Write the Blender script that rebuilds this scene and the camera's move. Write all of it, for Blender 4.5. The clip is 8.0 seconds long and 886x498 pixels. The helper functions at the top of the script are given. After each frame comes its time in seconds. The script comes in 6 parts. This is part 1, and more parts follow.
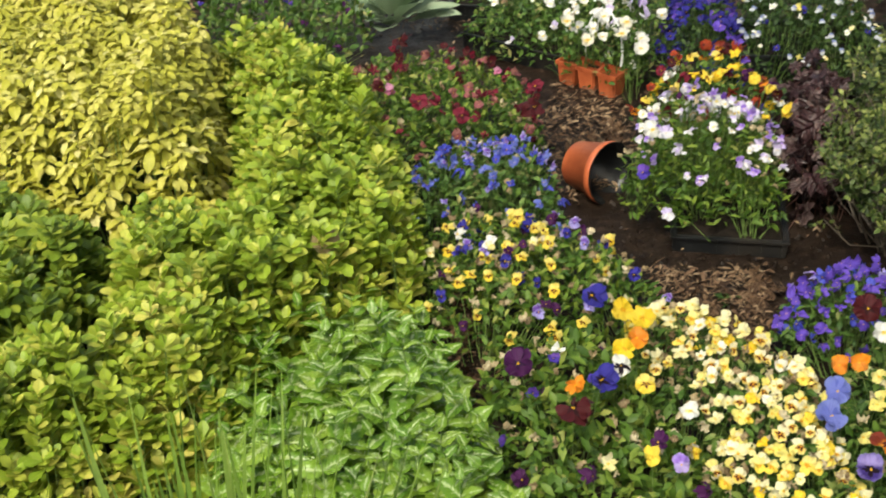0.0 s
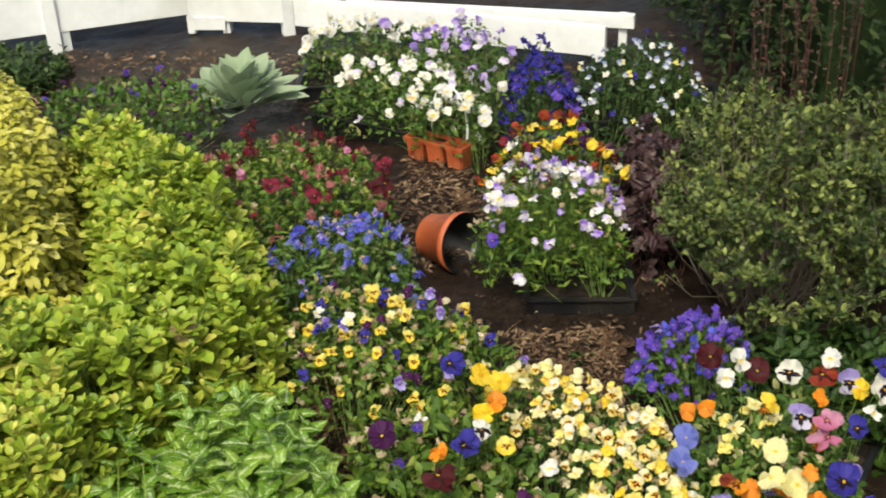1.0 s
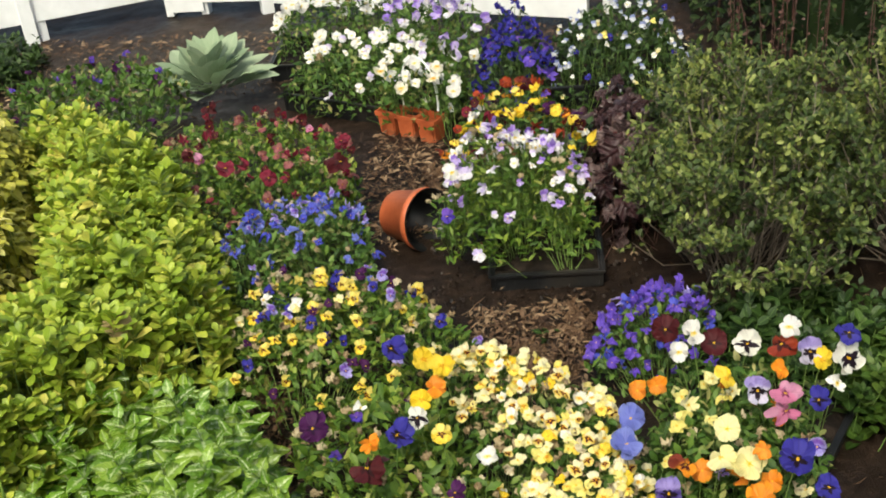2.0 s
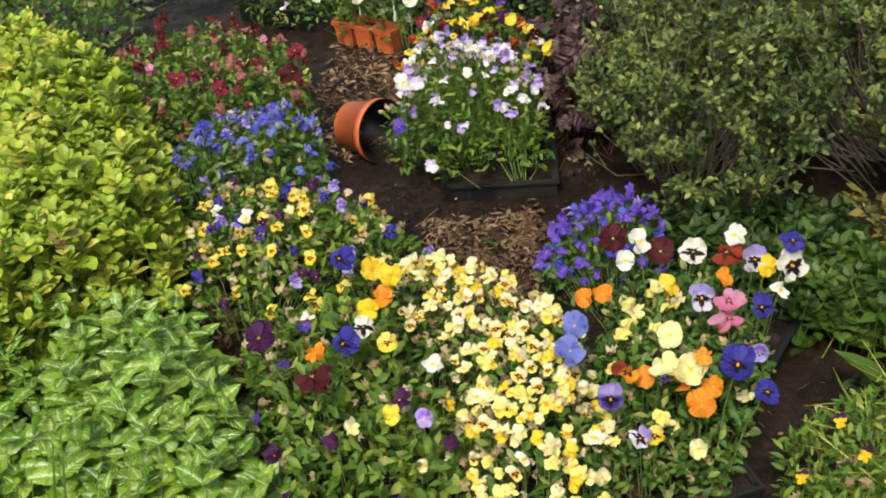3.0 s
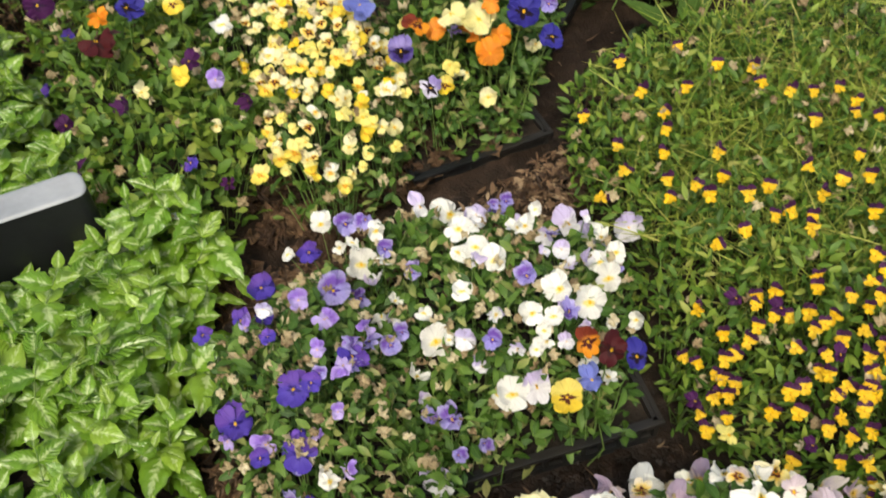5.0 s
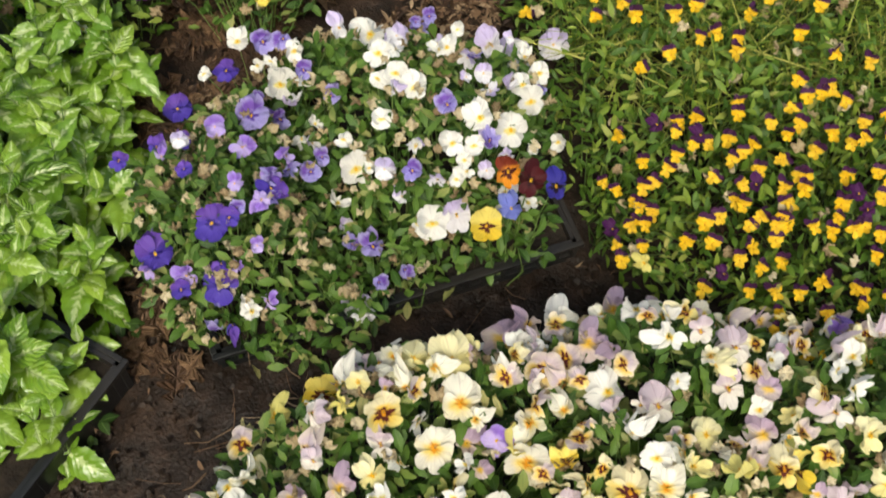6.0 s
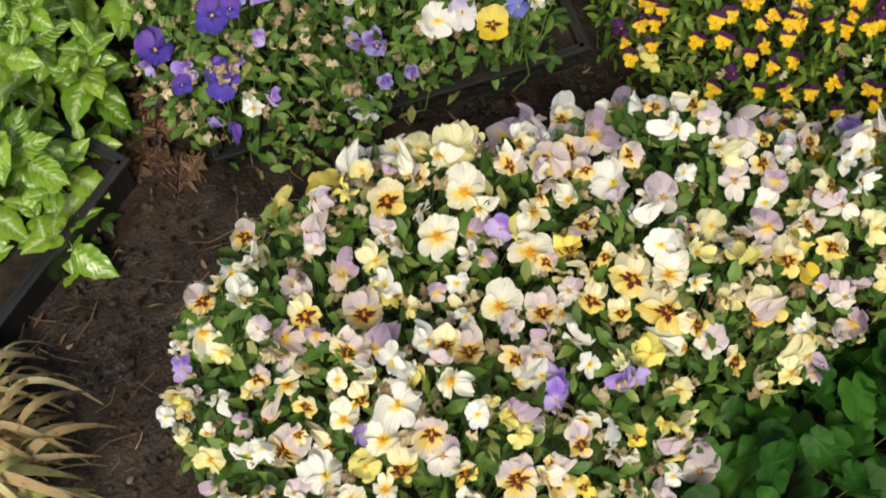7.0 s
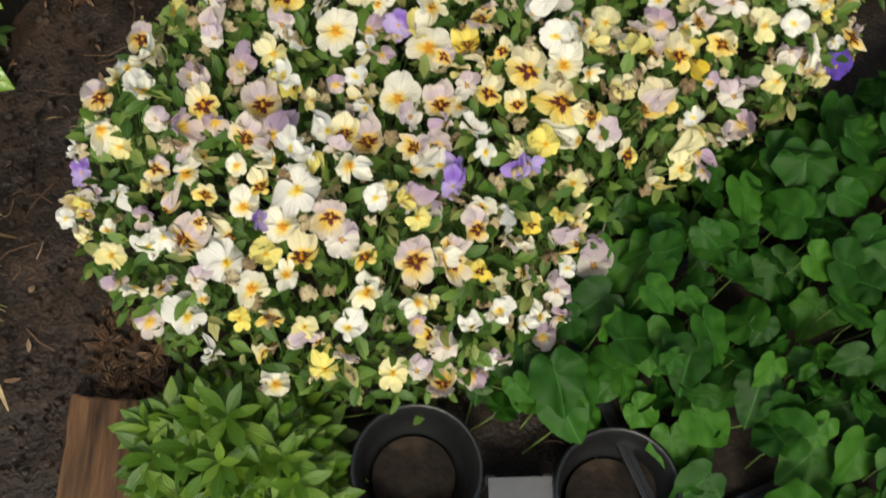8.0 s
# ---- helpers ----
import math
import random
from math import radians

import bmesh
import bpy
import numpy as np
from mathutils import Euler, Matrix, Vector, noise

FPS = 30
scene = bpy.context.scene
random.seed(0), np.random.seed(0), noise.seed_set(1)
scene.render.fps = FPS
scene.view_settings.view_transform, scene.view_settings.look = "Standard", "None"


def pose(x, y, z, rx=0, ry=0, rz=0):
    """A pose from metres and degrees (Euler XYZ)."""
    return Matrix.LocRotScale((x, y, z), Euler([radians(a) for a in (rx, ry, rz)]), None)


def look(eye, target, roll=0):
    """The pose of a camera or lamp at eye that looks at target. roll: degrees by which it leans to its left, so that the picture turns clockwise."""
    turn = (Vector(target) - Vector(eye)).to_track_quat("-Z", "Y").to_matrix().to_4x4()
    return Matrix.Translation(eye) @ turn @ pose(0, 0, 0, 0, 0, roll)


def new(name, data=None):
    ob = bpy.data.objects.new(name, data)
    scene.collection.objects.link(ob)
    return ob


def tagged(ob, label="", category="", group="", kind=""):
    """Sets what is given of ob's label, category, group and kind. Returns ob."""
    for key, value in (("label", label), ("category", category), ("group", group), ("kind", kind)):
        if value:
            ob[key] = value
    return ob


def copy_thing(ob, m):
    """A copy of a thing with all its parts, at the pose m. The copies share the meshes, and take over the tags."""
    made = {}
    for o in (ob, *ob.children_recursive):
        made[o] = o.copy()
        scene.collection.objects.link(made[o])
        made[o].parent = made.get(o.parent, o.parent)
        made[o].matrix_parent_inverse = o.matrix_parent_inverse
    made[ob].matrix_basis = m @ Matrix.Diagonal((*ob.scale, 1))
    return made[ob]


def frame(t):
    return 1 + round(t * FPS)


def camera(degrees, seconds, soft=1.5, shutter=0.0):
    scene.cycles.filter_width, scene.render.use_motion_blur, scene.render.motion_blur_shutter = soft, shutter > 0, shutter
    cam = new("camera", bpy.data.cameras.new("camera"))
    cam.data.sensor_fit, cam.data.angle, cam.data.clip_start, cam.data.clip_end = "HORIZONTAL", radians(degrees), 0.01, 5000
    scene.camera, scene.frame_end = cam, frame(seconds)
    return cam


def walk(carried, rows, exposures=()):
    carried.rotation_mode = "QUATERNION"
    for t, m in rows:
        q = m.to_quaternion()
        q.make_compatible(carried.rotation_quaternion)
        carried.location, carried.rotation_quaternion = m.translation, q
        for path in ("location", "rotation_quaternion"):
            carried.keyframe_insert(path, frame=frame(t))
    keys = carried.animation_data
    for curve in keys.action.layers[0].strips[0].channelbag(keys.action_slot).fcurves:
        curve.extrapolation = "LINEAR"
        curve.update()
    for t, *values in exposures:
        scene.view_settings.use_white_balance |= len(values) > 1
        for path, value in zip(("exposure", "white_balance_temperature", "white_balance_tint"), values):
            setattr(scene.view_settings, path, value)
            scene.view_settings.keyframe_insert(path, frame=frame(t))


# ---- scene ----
# ---- camera and walk ----
cam = camera(40.0, 8.0, soft=1.8, shutter=0.2)
PATH = [
    (0, (-0.0689, 0.0105, 1.5221), (-0.1864, 1.7001, 0.4584), -2.426),
    (0.5, (-0.0777, -0.0172, 1.5461), (-0.0639, 1.7206, 0.5563), -2.186),
    (1, (-0.0463, -0.0357, 1.5549), (0.0592, 1.7106, 0.5858), -2.541),
    (1.2, (-0.0254, -0.0358, 1.5520), (0.1155, 1.7070, 0.5811), -2.780),
    (2.3, (0.2112, 0.0711, 1.4731), (0.1979, 1.7723, 0.4215), -7.715),
    (2.5, (0.2293, 0.0637, 1.4653), (0.2092, 1.7217, 0.3470), -8.329),
    (3, (0.1976, 0.0463, 1.4782), (0.2525, 1.7010, 0.3562), -6.053),
    (3.5, (0.2068, 0.0195, 1.4700), (0.3248, 1.6304, 0.2905), -4.531),
    (4, (0.2153, -0.0012, 1.4517), (0.3997, 1.5189, 0.1652), -3.700),
    (4.5, (0.2277, -0.0330, 1.4245), (0.4380, 1.4265, 0.0733), -3.445),
    (4.7, (0.2364, -0.0459, 1.4129), (0.4660, 1.3637, 0.0128), -3.323),
    (5.8, (0.2906, 0.0644, 1.4848), (0.5395, 1.0608, -0.2313), -0.370),
    (6, (0.2957, 0.0533, 1.4768), (0.5531, 1.0076, -0.2619), 0.561),
    (6.5, (0.2870, 0.0294, 1.4561), (0.5275, 0.8646, -0.3451), 1.461),
    (7, (0.2801, -0.0083, 1.4296), (0.4818, 0.7529, -0.4089), 0.844),
    (7.5, (0.2656, -0.0617, 1.4194), (0.5500, 0.6244, -0.4376), 8.876),
    (8, (0.2677, -0.1130, 1.4095), (0.5683, 0.4570, -0.4839), 12.640),
]
walk(cam, [(t, look(eye, target, roll)) for t, eye, target, roll in PATH], [(0, 0.73, 6900, 2), (1, 0.68, 6900, 3), (2.5, 0.76, 6850, 3), (3.5, 0.76, 6850, 3), (4.5, 0.73, 6900, 4), (6, 0.62, 6850, 4), (7, 0.55, 6900, 3), (8, 0.38, 6900, 2)])

# ---- world and light: bright overcast ----
world = bpy.data.worlds.new("overcast_sky")
scene.world = world
world.use_nodes = True
wn = world.node_tree
sky = wn.nodes.new("ShaderNodeTexSky")
sky.sky_type = "NISHITA"
sky.sun_disc = False
sky.sun_elevation, sky.sun_rotation = radians(52), radians(200)
sky.air_density, sky.dust_density, sky.ozone_density = 1.0, 5.0, 0.6
wn.links.new(sky.outputs[0], wn.nodes["Background"].inputs[0])
wn.nodes["Background"].inputs[1].default_value = 0.14
sun_data = bpy.data.lights.new("sun", "SUN")
sun_data.energy, sun_data.angle, sun_data.color = 1.9, radians(12), (1.0, 0.97, 0.91)
sun = new("sun", sun_data)
sun.matrix_world = look((-1.2, -2.6, 5.0), (0, 0.6, 0))

rng = np.random.default_rng(7)


# ---- materials ----
def nodes_of(name):
    m = bpy.data.materials.new(name)
    m.use_nodes = True
    nt = m.node_tree
    return m, nt, nt.nodes["Principled BSDF"], nt.nodes["Material Output"]


def link(nt, a, b):
    nt.links.new(a, b)


def math_node(nt, op, a, b=None, c=None):
    n = nt.nodes.new("ShaderNodeMath")
    n.operation = op
    for i, v in enumerate((a, b, c)):
        if v is None:
            continue
        if isinstance(v, (int, float)):
            n.inputs[i].default_value = v
        else:
            link(nt, v, n.inputs[i])
    return n.outputs[0]


def mix_col(nt, fac, a, b, blend="MIX"):
    n = nt.nodes.new("ShaderNodeMix")
    n.data_type, n.blend_type = "RGBA", blend
    for sock, v in ((n.inputs[0], fac), (n.inputs[6], a), (n.inputs[7], b)):
        if isinstance(v, (int, float)):
            sock.default_value = v
        elif isinstance(v, tuple):
            sock.default_value = (*v, 1)
        else:
            link(nt, v, sock)
    return n.outputs[2]


def noise_node(nt, scale, detail=3.0, coord=None, kind="Object"):
    n = nt.nodes.new("ShaderNodeTexNoise")
    n.inputs["Scale"].default_value, n.inputs["Detail"].default_value = scale, detail
    if coord is None:
        coord = nt.nodes.new("ShaderNodeTexCoord").outputs[kind]
    link(nt, coord, n.inputs["Vector"])
    return n


def ramp(nt, fac, stops):
    n = nt.nodes.new("ShaderNodeValToRGB")
    cr = n.color_ramp
    while len(cr.elements) < len(stops):
        cr.elements.new(0.5)
    for e, (p, c) in zip(cr.elements, stops):
        e.position, e.color = p, (*c, 1)
    link(nt, fac, n.inputs[0])
    return n.outputs[0]


def smooth(nt, v, lo, hi):
    n = nt.nodes.new("ShaderNodeMapRange")
    n.interpolation_type = "SMOOTHSTEP"
    n.inputs[1].default_value, n.inputs[2].default_value = lo, hi
    link(nt, v, n.inputs[0])
    return n.outputs[0]


def add_bump(nt, bsdf, height, strength, distance=0.002):
    b = nt.nodes.new("ShaderNodeBump")
    b.inputs["Strength"].default_value, b.inputs["Distance"].default_value = strength, distance
    link(nt, height, b.inputs["Height"])
    link(nt, b.outputs[0], bsdf.inputs["Normal"])


def thin(nt, bsdf, out, colour, amount):
    """Lets part of the light through, as a leaf or petal does."""
    tr = nt.nodes.new("ShaderNodeBsdfTranslucent")
    mx = nt.nodes.new("ShaderNodeMixShader")
    mx.inputs[0].default_value = amount
    link(nt, colour, tr.inputs[0])
    link(nt, bsdf.outputs[0], mx.inputs[1])
    link(nt, tr.outputs[0], mx.inputs[2])
    link(nt, mx.outputs[0], out.inputs[0])


def leaf_mat(name, stops, vein=None, vein_width=0.06, rough=0.5, through_light=0.25, silver=None, blotch=None, per_object=False, side_veins=7.0, gloss=0.35, relief=0.35, patch=(5.0, 0.9)):
    """Leaf surface: tone differs leaf by leaf; the UV map (u across, v along) carries midrib and side veins."""
    m, nt, bsdf, out = nodes_of(name)
    if per_object:
        rnd = nt.nodes.new("ShaderNodeObjectInfo").outputs["Random"]
    else:
        rnd = nt.nodes.new("ShaderNodeNewGeometry").outputs["Random Per Island"]
    # single leaves are built at length one, joined ones in metres
    nz = noise_node(nt, 5.0 if per_object else 85.0, 3.0)
    big = noise_node(nt, patch[0], 2.0)
    tone = math_node(nt, "ADD", math_node(nt, "MULTIPLY", rnd, 0.75), math_node(nt, "MULTIPLY_ADD", big.outputs[0], patch[1], -0.37 * patch[1]))
    col = ramp(nt, tone, stops)
    uv = nt.nodes.new("ShaderNodeUVMap")
    sep = nt.nodes.new("ShaderNodeSeparateXYZ")
    link(nt, uv.outputs[0], sep.inputs[0])
    u = math_node(nt, "ABSOLUTE", math_node(nt, "SUBTRACT", sep.outputs[0], 0.5))
    side = math_node(nt, "SINE", math_node(nt, "MULTIPLY", math_node(nt, "SUBTRACT", sep.outputs[1], math_node(nt, "MULTIPLY", u, 0.7)), side_veins * 6.28))
    if silver:
        # pale streaks run beside the midrib and out along the side veins
        band = math_node(nt, "ADD", math_node(nt, "MULTIPLY", u, -2.6), math_node(nt, "MULTIPLY_ADD", side, 0.13, 0.8))
        band = math_node(nt, "ADD", band, math_node(nt, "MULTIPLY_ADD", nz.outputs[0], 1.7, -0.85))
        col = mix_col(nt, math_node(nt, "MULTIPLY", smooth(nt, band, 0.36, 0.88), 0.72), col, silver)
    if vein:
        col = mix_col(nt, math_node(nt, "MULTIPLY", math_node(nt, "SUBTRACT", 1.0, smooth(nt, u, 0.0, vein_width)), 0.7), col, vein)
    if blotch:
        spot = noise_node(nt, 6.0 if per_object else 90.0, 2.0)
        col = mix_col(nt, math_node(nt, "MULTIPLY", smooth(nt, spot.outputs[0], 0.6, 0.7), 0.6), col, blotch)
    col = mix_col(nt, math_node(nt, "MULTIPLY", nz.outputs[0], 0.35), col, (0.02, 0.03, 0.008), "MULTIPLY")
    link(nt, col, bsdf.inputs["Base Color"])
    bsdf.inputs["Roughness"].default_value = rough
    bsdf.inputs["Specular IOR Level"].default_value = gloss
    add_bump(nt, bsdf, math_node(nt, "ADD", math_node(nt, "MULTIPLY", side, 0.22), math_node(nt, "MULTIPLY", smooth(nt, u, 0.0, 0.08), 1.0)), relief, 0.014 if per_object else 0.0012)
    thin(nt, bsdf, out, col, through_light)
    return m


def petal_mat(name, lower, upper=None, blotch=None, blotch_r=0.22, eye=(0.85, 0.5, 0.02), edge=None, eye_r=0.04, vary=0.25, throat=None, split=(0.02, 0.2)):
    """Pansy face: petal colour by upper and lower half, a ragged dark blotch of rays and a small yellow eye."""
    m, nt, bsdf, out = nodes_of(name)
    tc = nt.nodes.new("ShaderNodeTexCoord").outputs["Object"]
    sep = nt.nodes.new("ShaderNodeSeparateXYZ")
    link(nt, tc, sep.inputs[0])
    r = math_node(nt, "SQRT", math_node(nt, "ADD", math_node(nt, "MULTIPLY", sep.outputs[0], sep.outputs[0]), math_node(nt, "MULTIPLY", sep.outputs[1], sep.outputs[1])))
    ang = math_node(nt, "ARCTAN2", sep.outputs[1], sep.outputs[0])
    ray = noise_node(nt, 1.0, 1.0, coord=None)
    comb = nt.nodes.new("ShaderNodeCombineXYZ")
    link(nt, math_node(nt, "MULTIPLY", ang, 7.0), comb.inputs[0])
    link(nt, math_node(nt, "MULTIPLY", r, 2.0), comb.inputs[1])
    link(nt, comb.outputs[0], ray.inputs["Vector"])
    rnd = nt.nodes.new("ShaderNodeObjectInfo").outputs["Random"]
    soft = noise_node(nt, 3.5, 2.0, coord=tc)
    pale = tuple(min(0.88, c * 1.25 + 0.3 * max(lower)) for c in lower)
    low = mix_col(nt, math_node(nt, "MULTIPLY", rnd, vary), lower, pale)
    if upper:
        col = mix_col(nt, smooth(nt, math_node(nt, "ADD", sep.outputs[1], math_node(nt, "MULTIPLY_ADD", soft.outputs[0], 0.2, -0.1)), *split), low, upper)
    else:
        col = low
    if edge:
        col = mix_col(nt, math_node(nt, "MULTIPLY", smooth(nt, math_node(nt, "ADD", r, math_node(nt, "MULTIPLY_ADD", soft.outputs[0], 0.3, -0.15)), 0.28, 0.5), 0.8), col, edge)
    if throat:
        # a warm glow of colour spreads from the throat over the lower petals
        reach = math_node(nt, "ADD", r, math_node(nt, "MULTIPLY_ADD", soft.outputs[0], 0.34, -0.17))
        reach = math_node(nt, "ADD", reach, math_node(nt, "MULTIPLY", math_node(nt, "MAXIMUM", sep.outputs[1], 0.0), 0.9))
        col = mix_col(nt, math_node(nt, "SUBTRACT", 1.0, smooth(nt, reach, 0.1, throat[1])), col, throat[0])
    # fine darker nectar lines along the petals
    col = mix_col(nt, math_node(nt, "MULTIPLY", smooth(nt, ray.outputs[0], 0.5, 0.74), 0.32), col, (0.3, 0.2, 0.25), "MULTIPLY")
    if blotch:
        lobes = math_node(nt, "COSINE", math_node(nt, "MULTIPLY_ADD", ang, 4.5, 4.5 * math.pi / 2))
        reach = math_node(nt, "MULTIPLY_ADD", ray.outputs[0], 0.26, blotch_r * 0.95 - 0.15)
        reach = math_node(nt, "ADD", reach, math_node(nt, "MULTIPLY", lobes, 0.34 * blotch_r))
        reach = math_node(nt, "SUBTRACT", reach, math_node(nt, "MULTIPLY", math_node(nt, "MAXIMUM", math_node(nt, "ADD", sep.outputs[1], -0.07), 0.0), 3.5))
        inside = smooth(nt, math_node(nt, "SUBTRACT", reach, r), -0.02, 0.03)
        col = mix_col(nt, inside, col, blotch)
    col = mix_col(nt, math_node(nt, "SUBTRACT", 1.0, smooth(nt, r, eye_r * 0.7, eye_r * 1.3)), col, eye)
    col = mix_col(nt, math_node(nt, "MULTIPLY", soft.outputs[0], 0.18), col, (0.6, 0.55, 0.5), "MULTIPLY")
    # each petal has its own tone
    own = nt.nodes.new("ShaderNodeNewGeometry").outputs["Random Per Island"]
    col = mix_col(nt, math_node(nt, "MULTIPLY", own, 0.6), col, (0.6, 0.58, 0.57), "MULTIPLY")
    link(nt, col, bsdf.inputs["Base Color"])
    bsdf.inputs["Roughness"].default_value = 0.62
    bsdf.inputs["Specular IOR Level"].default_value = 0.25
    bsdf.inputs["Sheen Weight"].default_value = 0.05
    add_bump(nt, bsdf, ray.outputs[0], 0.2, 0.002)
    thin(nt, bsdf, out, col, 0.4)
    return m


def plain_mat(name, c1, c2, scale=30.0, rough=0.5, bump=0.2, spec=0.4, stretch=None, bump_scale=None, dirt=None):
    m, nt, bsdf, out = nodes_of(name)
    tc = nt.nodes.new("ShaderNodeTexCoord").outputs["Object"]
    if stretch:
        mp = nt.nodes.new("ShaderNodeMapping")
        mp.inputs["Scale"].default_value = stretch
        link(nt, tc, mp.inputs[0])
        tc = mp.outputs[0]
    a, b = noise_node(nt, scale, 4.0, coord=tc), noise_node(nt, bump_scale or scale * 6, 4.0, coord=tc)
    col = ramp(nt, math_node(nt, "ADD", math_node(nt, "MULTIPLY", a.outputs[0], 0.7), math_node(nt, "MULTIPLY", b.outputs[0], 0.3)), [(0.35, c1), (0.65, c2)])
    if dirt:
        d = noise_node(nt, scale * 0.35, 5.0, coord=tc)
        col = mix_col(nt, math_node(nt, "MULTIPLY", smooth(nt, d.outputs[0], 0.52, 0.72), 0.55), col, dirt)
    link(nt, col, bsdf.inputs["Base Color"])
    bsdf.inputs["Roughness"].default_value = rough
    bsdf.inputs["Specular IOR Level"].default_value = spec
    add_bump(nt, bsdf, b.outputs[0], bump, 0.003)
    return m


def soil_mat():
    m, nt, bsdf, out = nodes_of("wet_soil")
    tc = nt.nodes.new("ShaderNodeTexCoord").outputs["Object"]
    a, b, c = (noise_node(nt, s, 6.0, coord=tc) for s in (4.0, 38.0, 220.0))
    f = math_node(nt, "ADD", math_node(nt, "MULTIPLY", a.outputs[0], 0.35), math_node(nt, "ADD", math_node(nt, "MULTIPLY", b.outputs[0], 0.4), math_node(nt, "MULTIPLY", c.outputs[0], 0.25)))
    col = ramp(nt, f, [(0.36, (0.005, 0.0034, 0.0024)), (0.5, (0.0155, 0.0098, 0.0065)), (0.62, (0.037, 0.0225, 0.0145)), (0.72, (0.085, 0.047, 0.026))])
    link(nt, col, bsdf.inputs["Base Color"])
    link(nt, math_node(nt, "MULTIPLY_ADD", a.outputs[0], 0.7, 0.12), bsdf.inputs["Roughness"])
    bsdf.inputs["Specular IOR Level"].default_value = 0.2
    add_bump(nt, bsdf, math_node(nt, "ADD", b.outputs[0], math_node(nt, "MULTIPLY", c.outputs[0], 0.6)), 0.55, 0.009)
    return m


M_SOIL = soil_mat()
M_POTTING = plain_mat("dark_potting_soil", (0.005, 0.0036, 0.0026), (0.02, 0.014, 0.0095), 60, 0.85, 0.8, 0.2, bump_scale=180, dirt=(0.05, 0.035, 0.024))
M_PANSY_LEAF = leaf_mat("pansy_leaf", [(0.0, (0.024, 0.066, 0.009)), (0.4, (0.062, 0.135, 0.016)), (0.75, (0.13, 0.225, 0.036)), (1.0, (0.4, 0.37, 0.14))], vein=(0.12, 0.2, 0.06), patch=(12.0, 1.1))
M_GOLD_LEAF = leaf_mat("golden_leaf", [(0.0, (0.4, 0.4, 0.045)), (0.4, (0.53, 0.51, 0.065)), (0.75, (0.64, 0.6, 0.14)), (1.0, (0.78, 0.72, 0.29))], vein=(0.5, 0.46, 0.12), rough=0.55)
M_GREEN_LEAF = leaf_mat("ground_cover_leaf", [(0.0, (0.15, 0.24, 0.018)), (0.35, (0.275, 0.39, 0.033)), (0.7, (0.43, 0.505, 0.058)), (1.0, (0.68, 0.6, 0.14))], vein=(0.3, 0.38, 0.08), rough=0.42)
M_DEEP_LEAF = leaf_mat("deep_ground_cover_leaf", [(0.0, (0.1, 0.17, 0.015)), (0.4, (0.2, 0.29, 0.028)), (0.8, (0.36, 0.42, 0.045)), (1.0, (0.55, 0.52, 0.09))], vein=(0.2, 0.3, 0.06), rough=0.42)
M_LAMIUM = leaf_mat("variegated_leaf", [(0.0, (0.1, 0.22, 0.016)), (0.5, (0.18, 0.33, 0.03)), (1.0, (0.32, 0.465, 0.06))], silver=(0.66, 0.77, 0.38), rough=0.27, through_light=0.3, gloss=0.55, per_object=False, relief=0.5)
M_LAMIUM_ONE = leaf_mat("variegated_leaf_single", [(0.0, (0.1, 0.22, 0.016)), (0.5, (0.18, 0.33, 0.03)), (1.0, (0.32, 0.465, 0.06))], silver=(0.66, 0.77, 0.38), rough=0.27, through_light=0.3, gloss=0.55, per_object=True, relief=0.5)
M_VIOLET_LEAF = leaf_mat("heart_leaf", [(0.0, (0.009, 0.039, 0.004)), (0.5, (0.02, 0.082, 0.007)), (1.0, (0.055, 0.16, 0.015))], vein=(0.055, 0.17, 0.035), vein_width=0.02, rough=0.55, through_light=0.2, gloss=0.16, per_object=True, side_veins=4.0, relief=0.12)
M_SALVIA = leaf_mat("lance_leaf", [(0.0, (0.034, 0.09, 0.006)), (0.5, (0.078, 0.165, 0.012)), (1.0, (0.15, 0.24, 0.022))], vein=(0.1, 0.22, 0.035), vein_width=0.04, rough=0.45)
M_LAMB = leaf_mat("woolly_leaf", [(0.0, (0.2, 0.28, 0.165)), (0.5, (0.3, 0.39, 0.24)), (1.0, (0.4, 0.48, 0.32))], vein=(0.42, 0.49, 0.34), vein_width=0.03, rough=0.85, through_light=0.2, per_object=True, relief=0.08)
M_HEUCHERA = leaf_mat("purple_leaf", [(0.0, (0.022, 0.01, 0.011)), (0.45, (0.055, 0.026, 0.028)), (0.75, (0.13, 0.088, 0.084)), (0.88, (0.2, 0.15, 0.14)), (1.0, (0.12, 0.012, 0.014))], vein=(0.045, 0.012, 0.016), rough=0.36, per_object=True, side_veins=4.0, relief=0.8)
M_SHRUB = leaf_mat("shrub_leaf", [(0.0, (0.015, 0.032, 0.007)), (0.4, (0.042, 0.072, 0.015)), (0.7, (0.1, 0.145, 0.03)), (1.0, (0.27, 0.31, 0.08))], rough=0.5, patch=(11.0, 1.7))
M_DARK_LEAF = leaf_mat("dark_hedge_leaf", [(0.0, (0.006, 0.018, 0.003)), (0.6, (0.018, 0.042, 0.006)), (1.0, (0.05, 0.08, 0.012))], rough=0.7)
M_GRASSY = leaf_mat("fine_green_leaf", [(0.0, (0.035, 0.085, 0.01)), (0.5, (0.1, 0.19, 0.02)), (0.8, (0.24, 0.32, 0.045)), (1.0, (0.5, 0.44, 0.15))], rough=0.5, through_light=0.3)
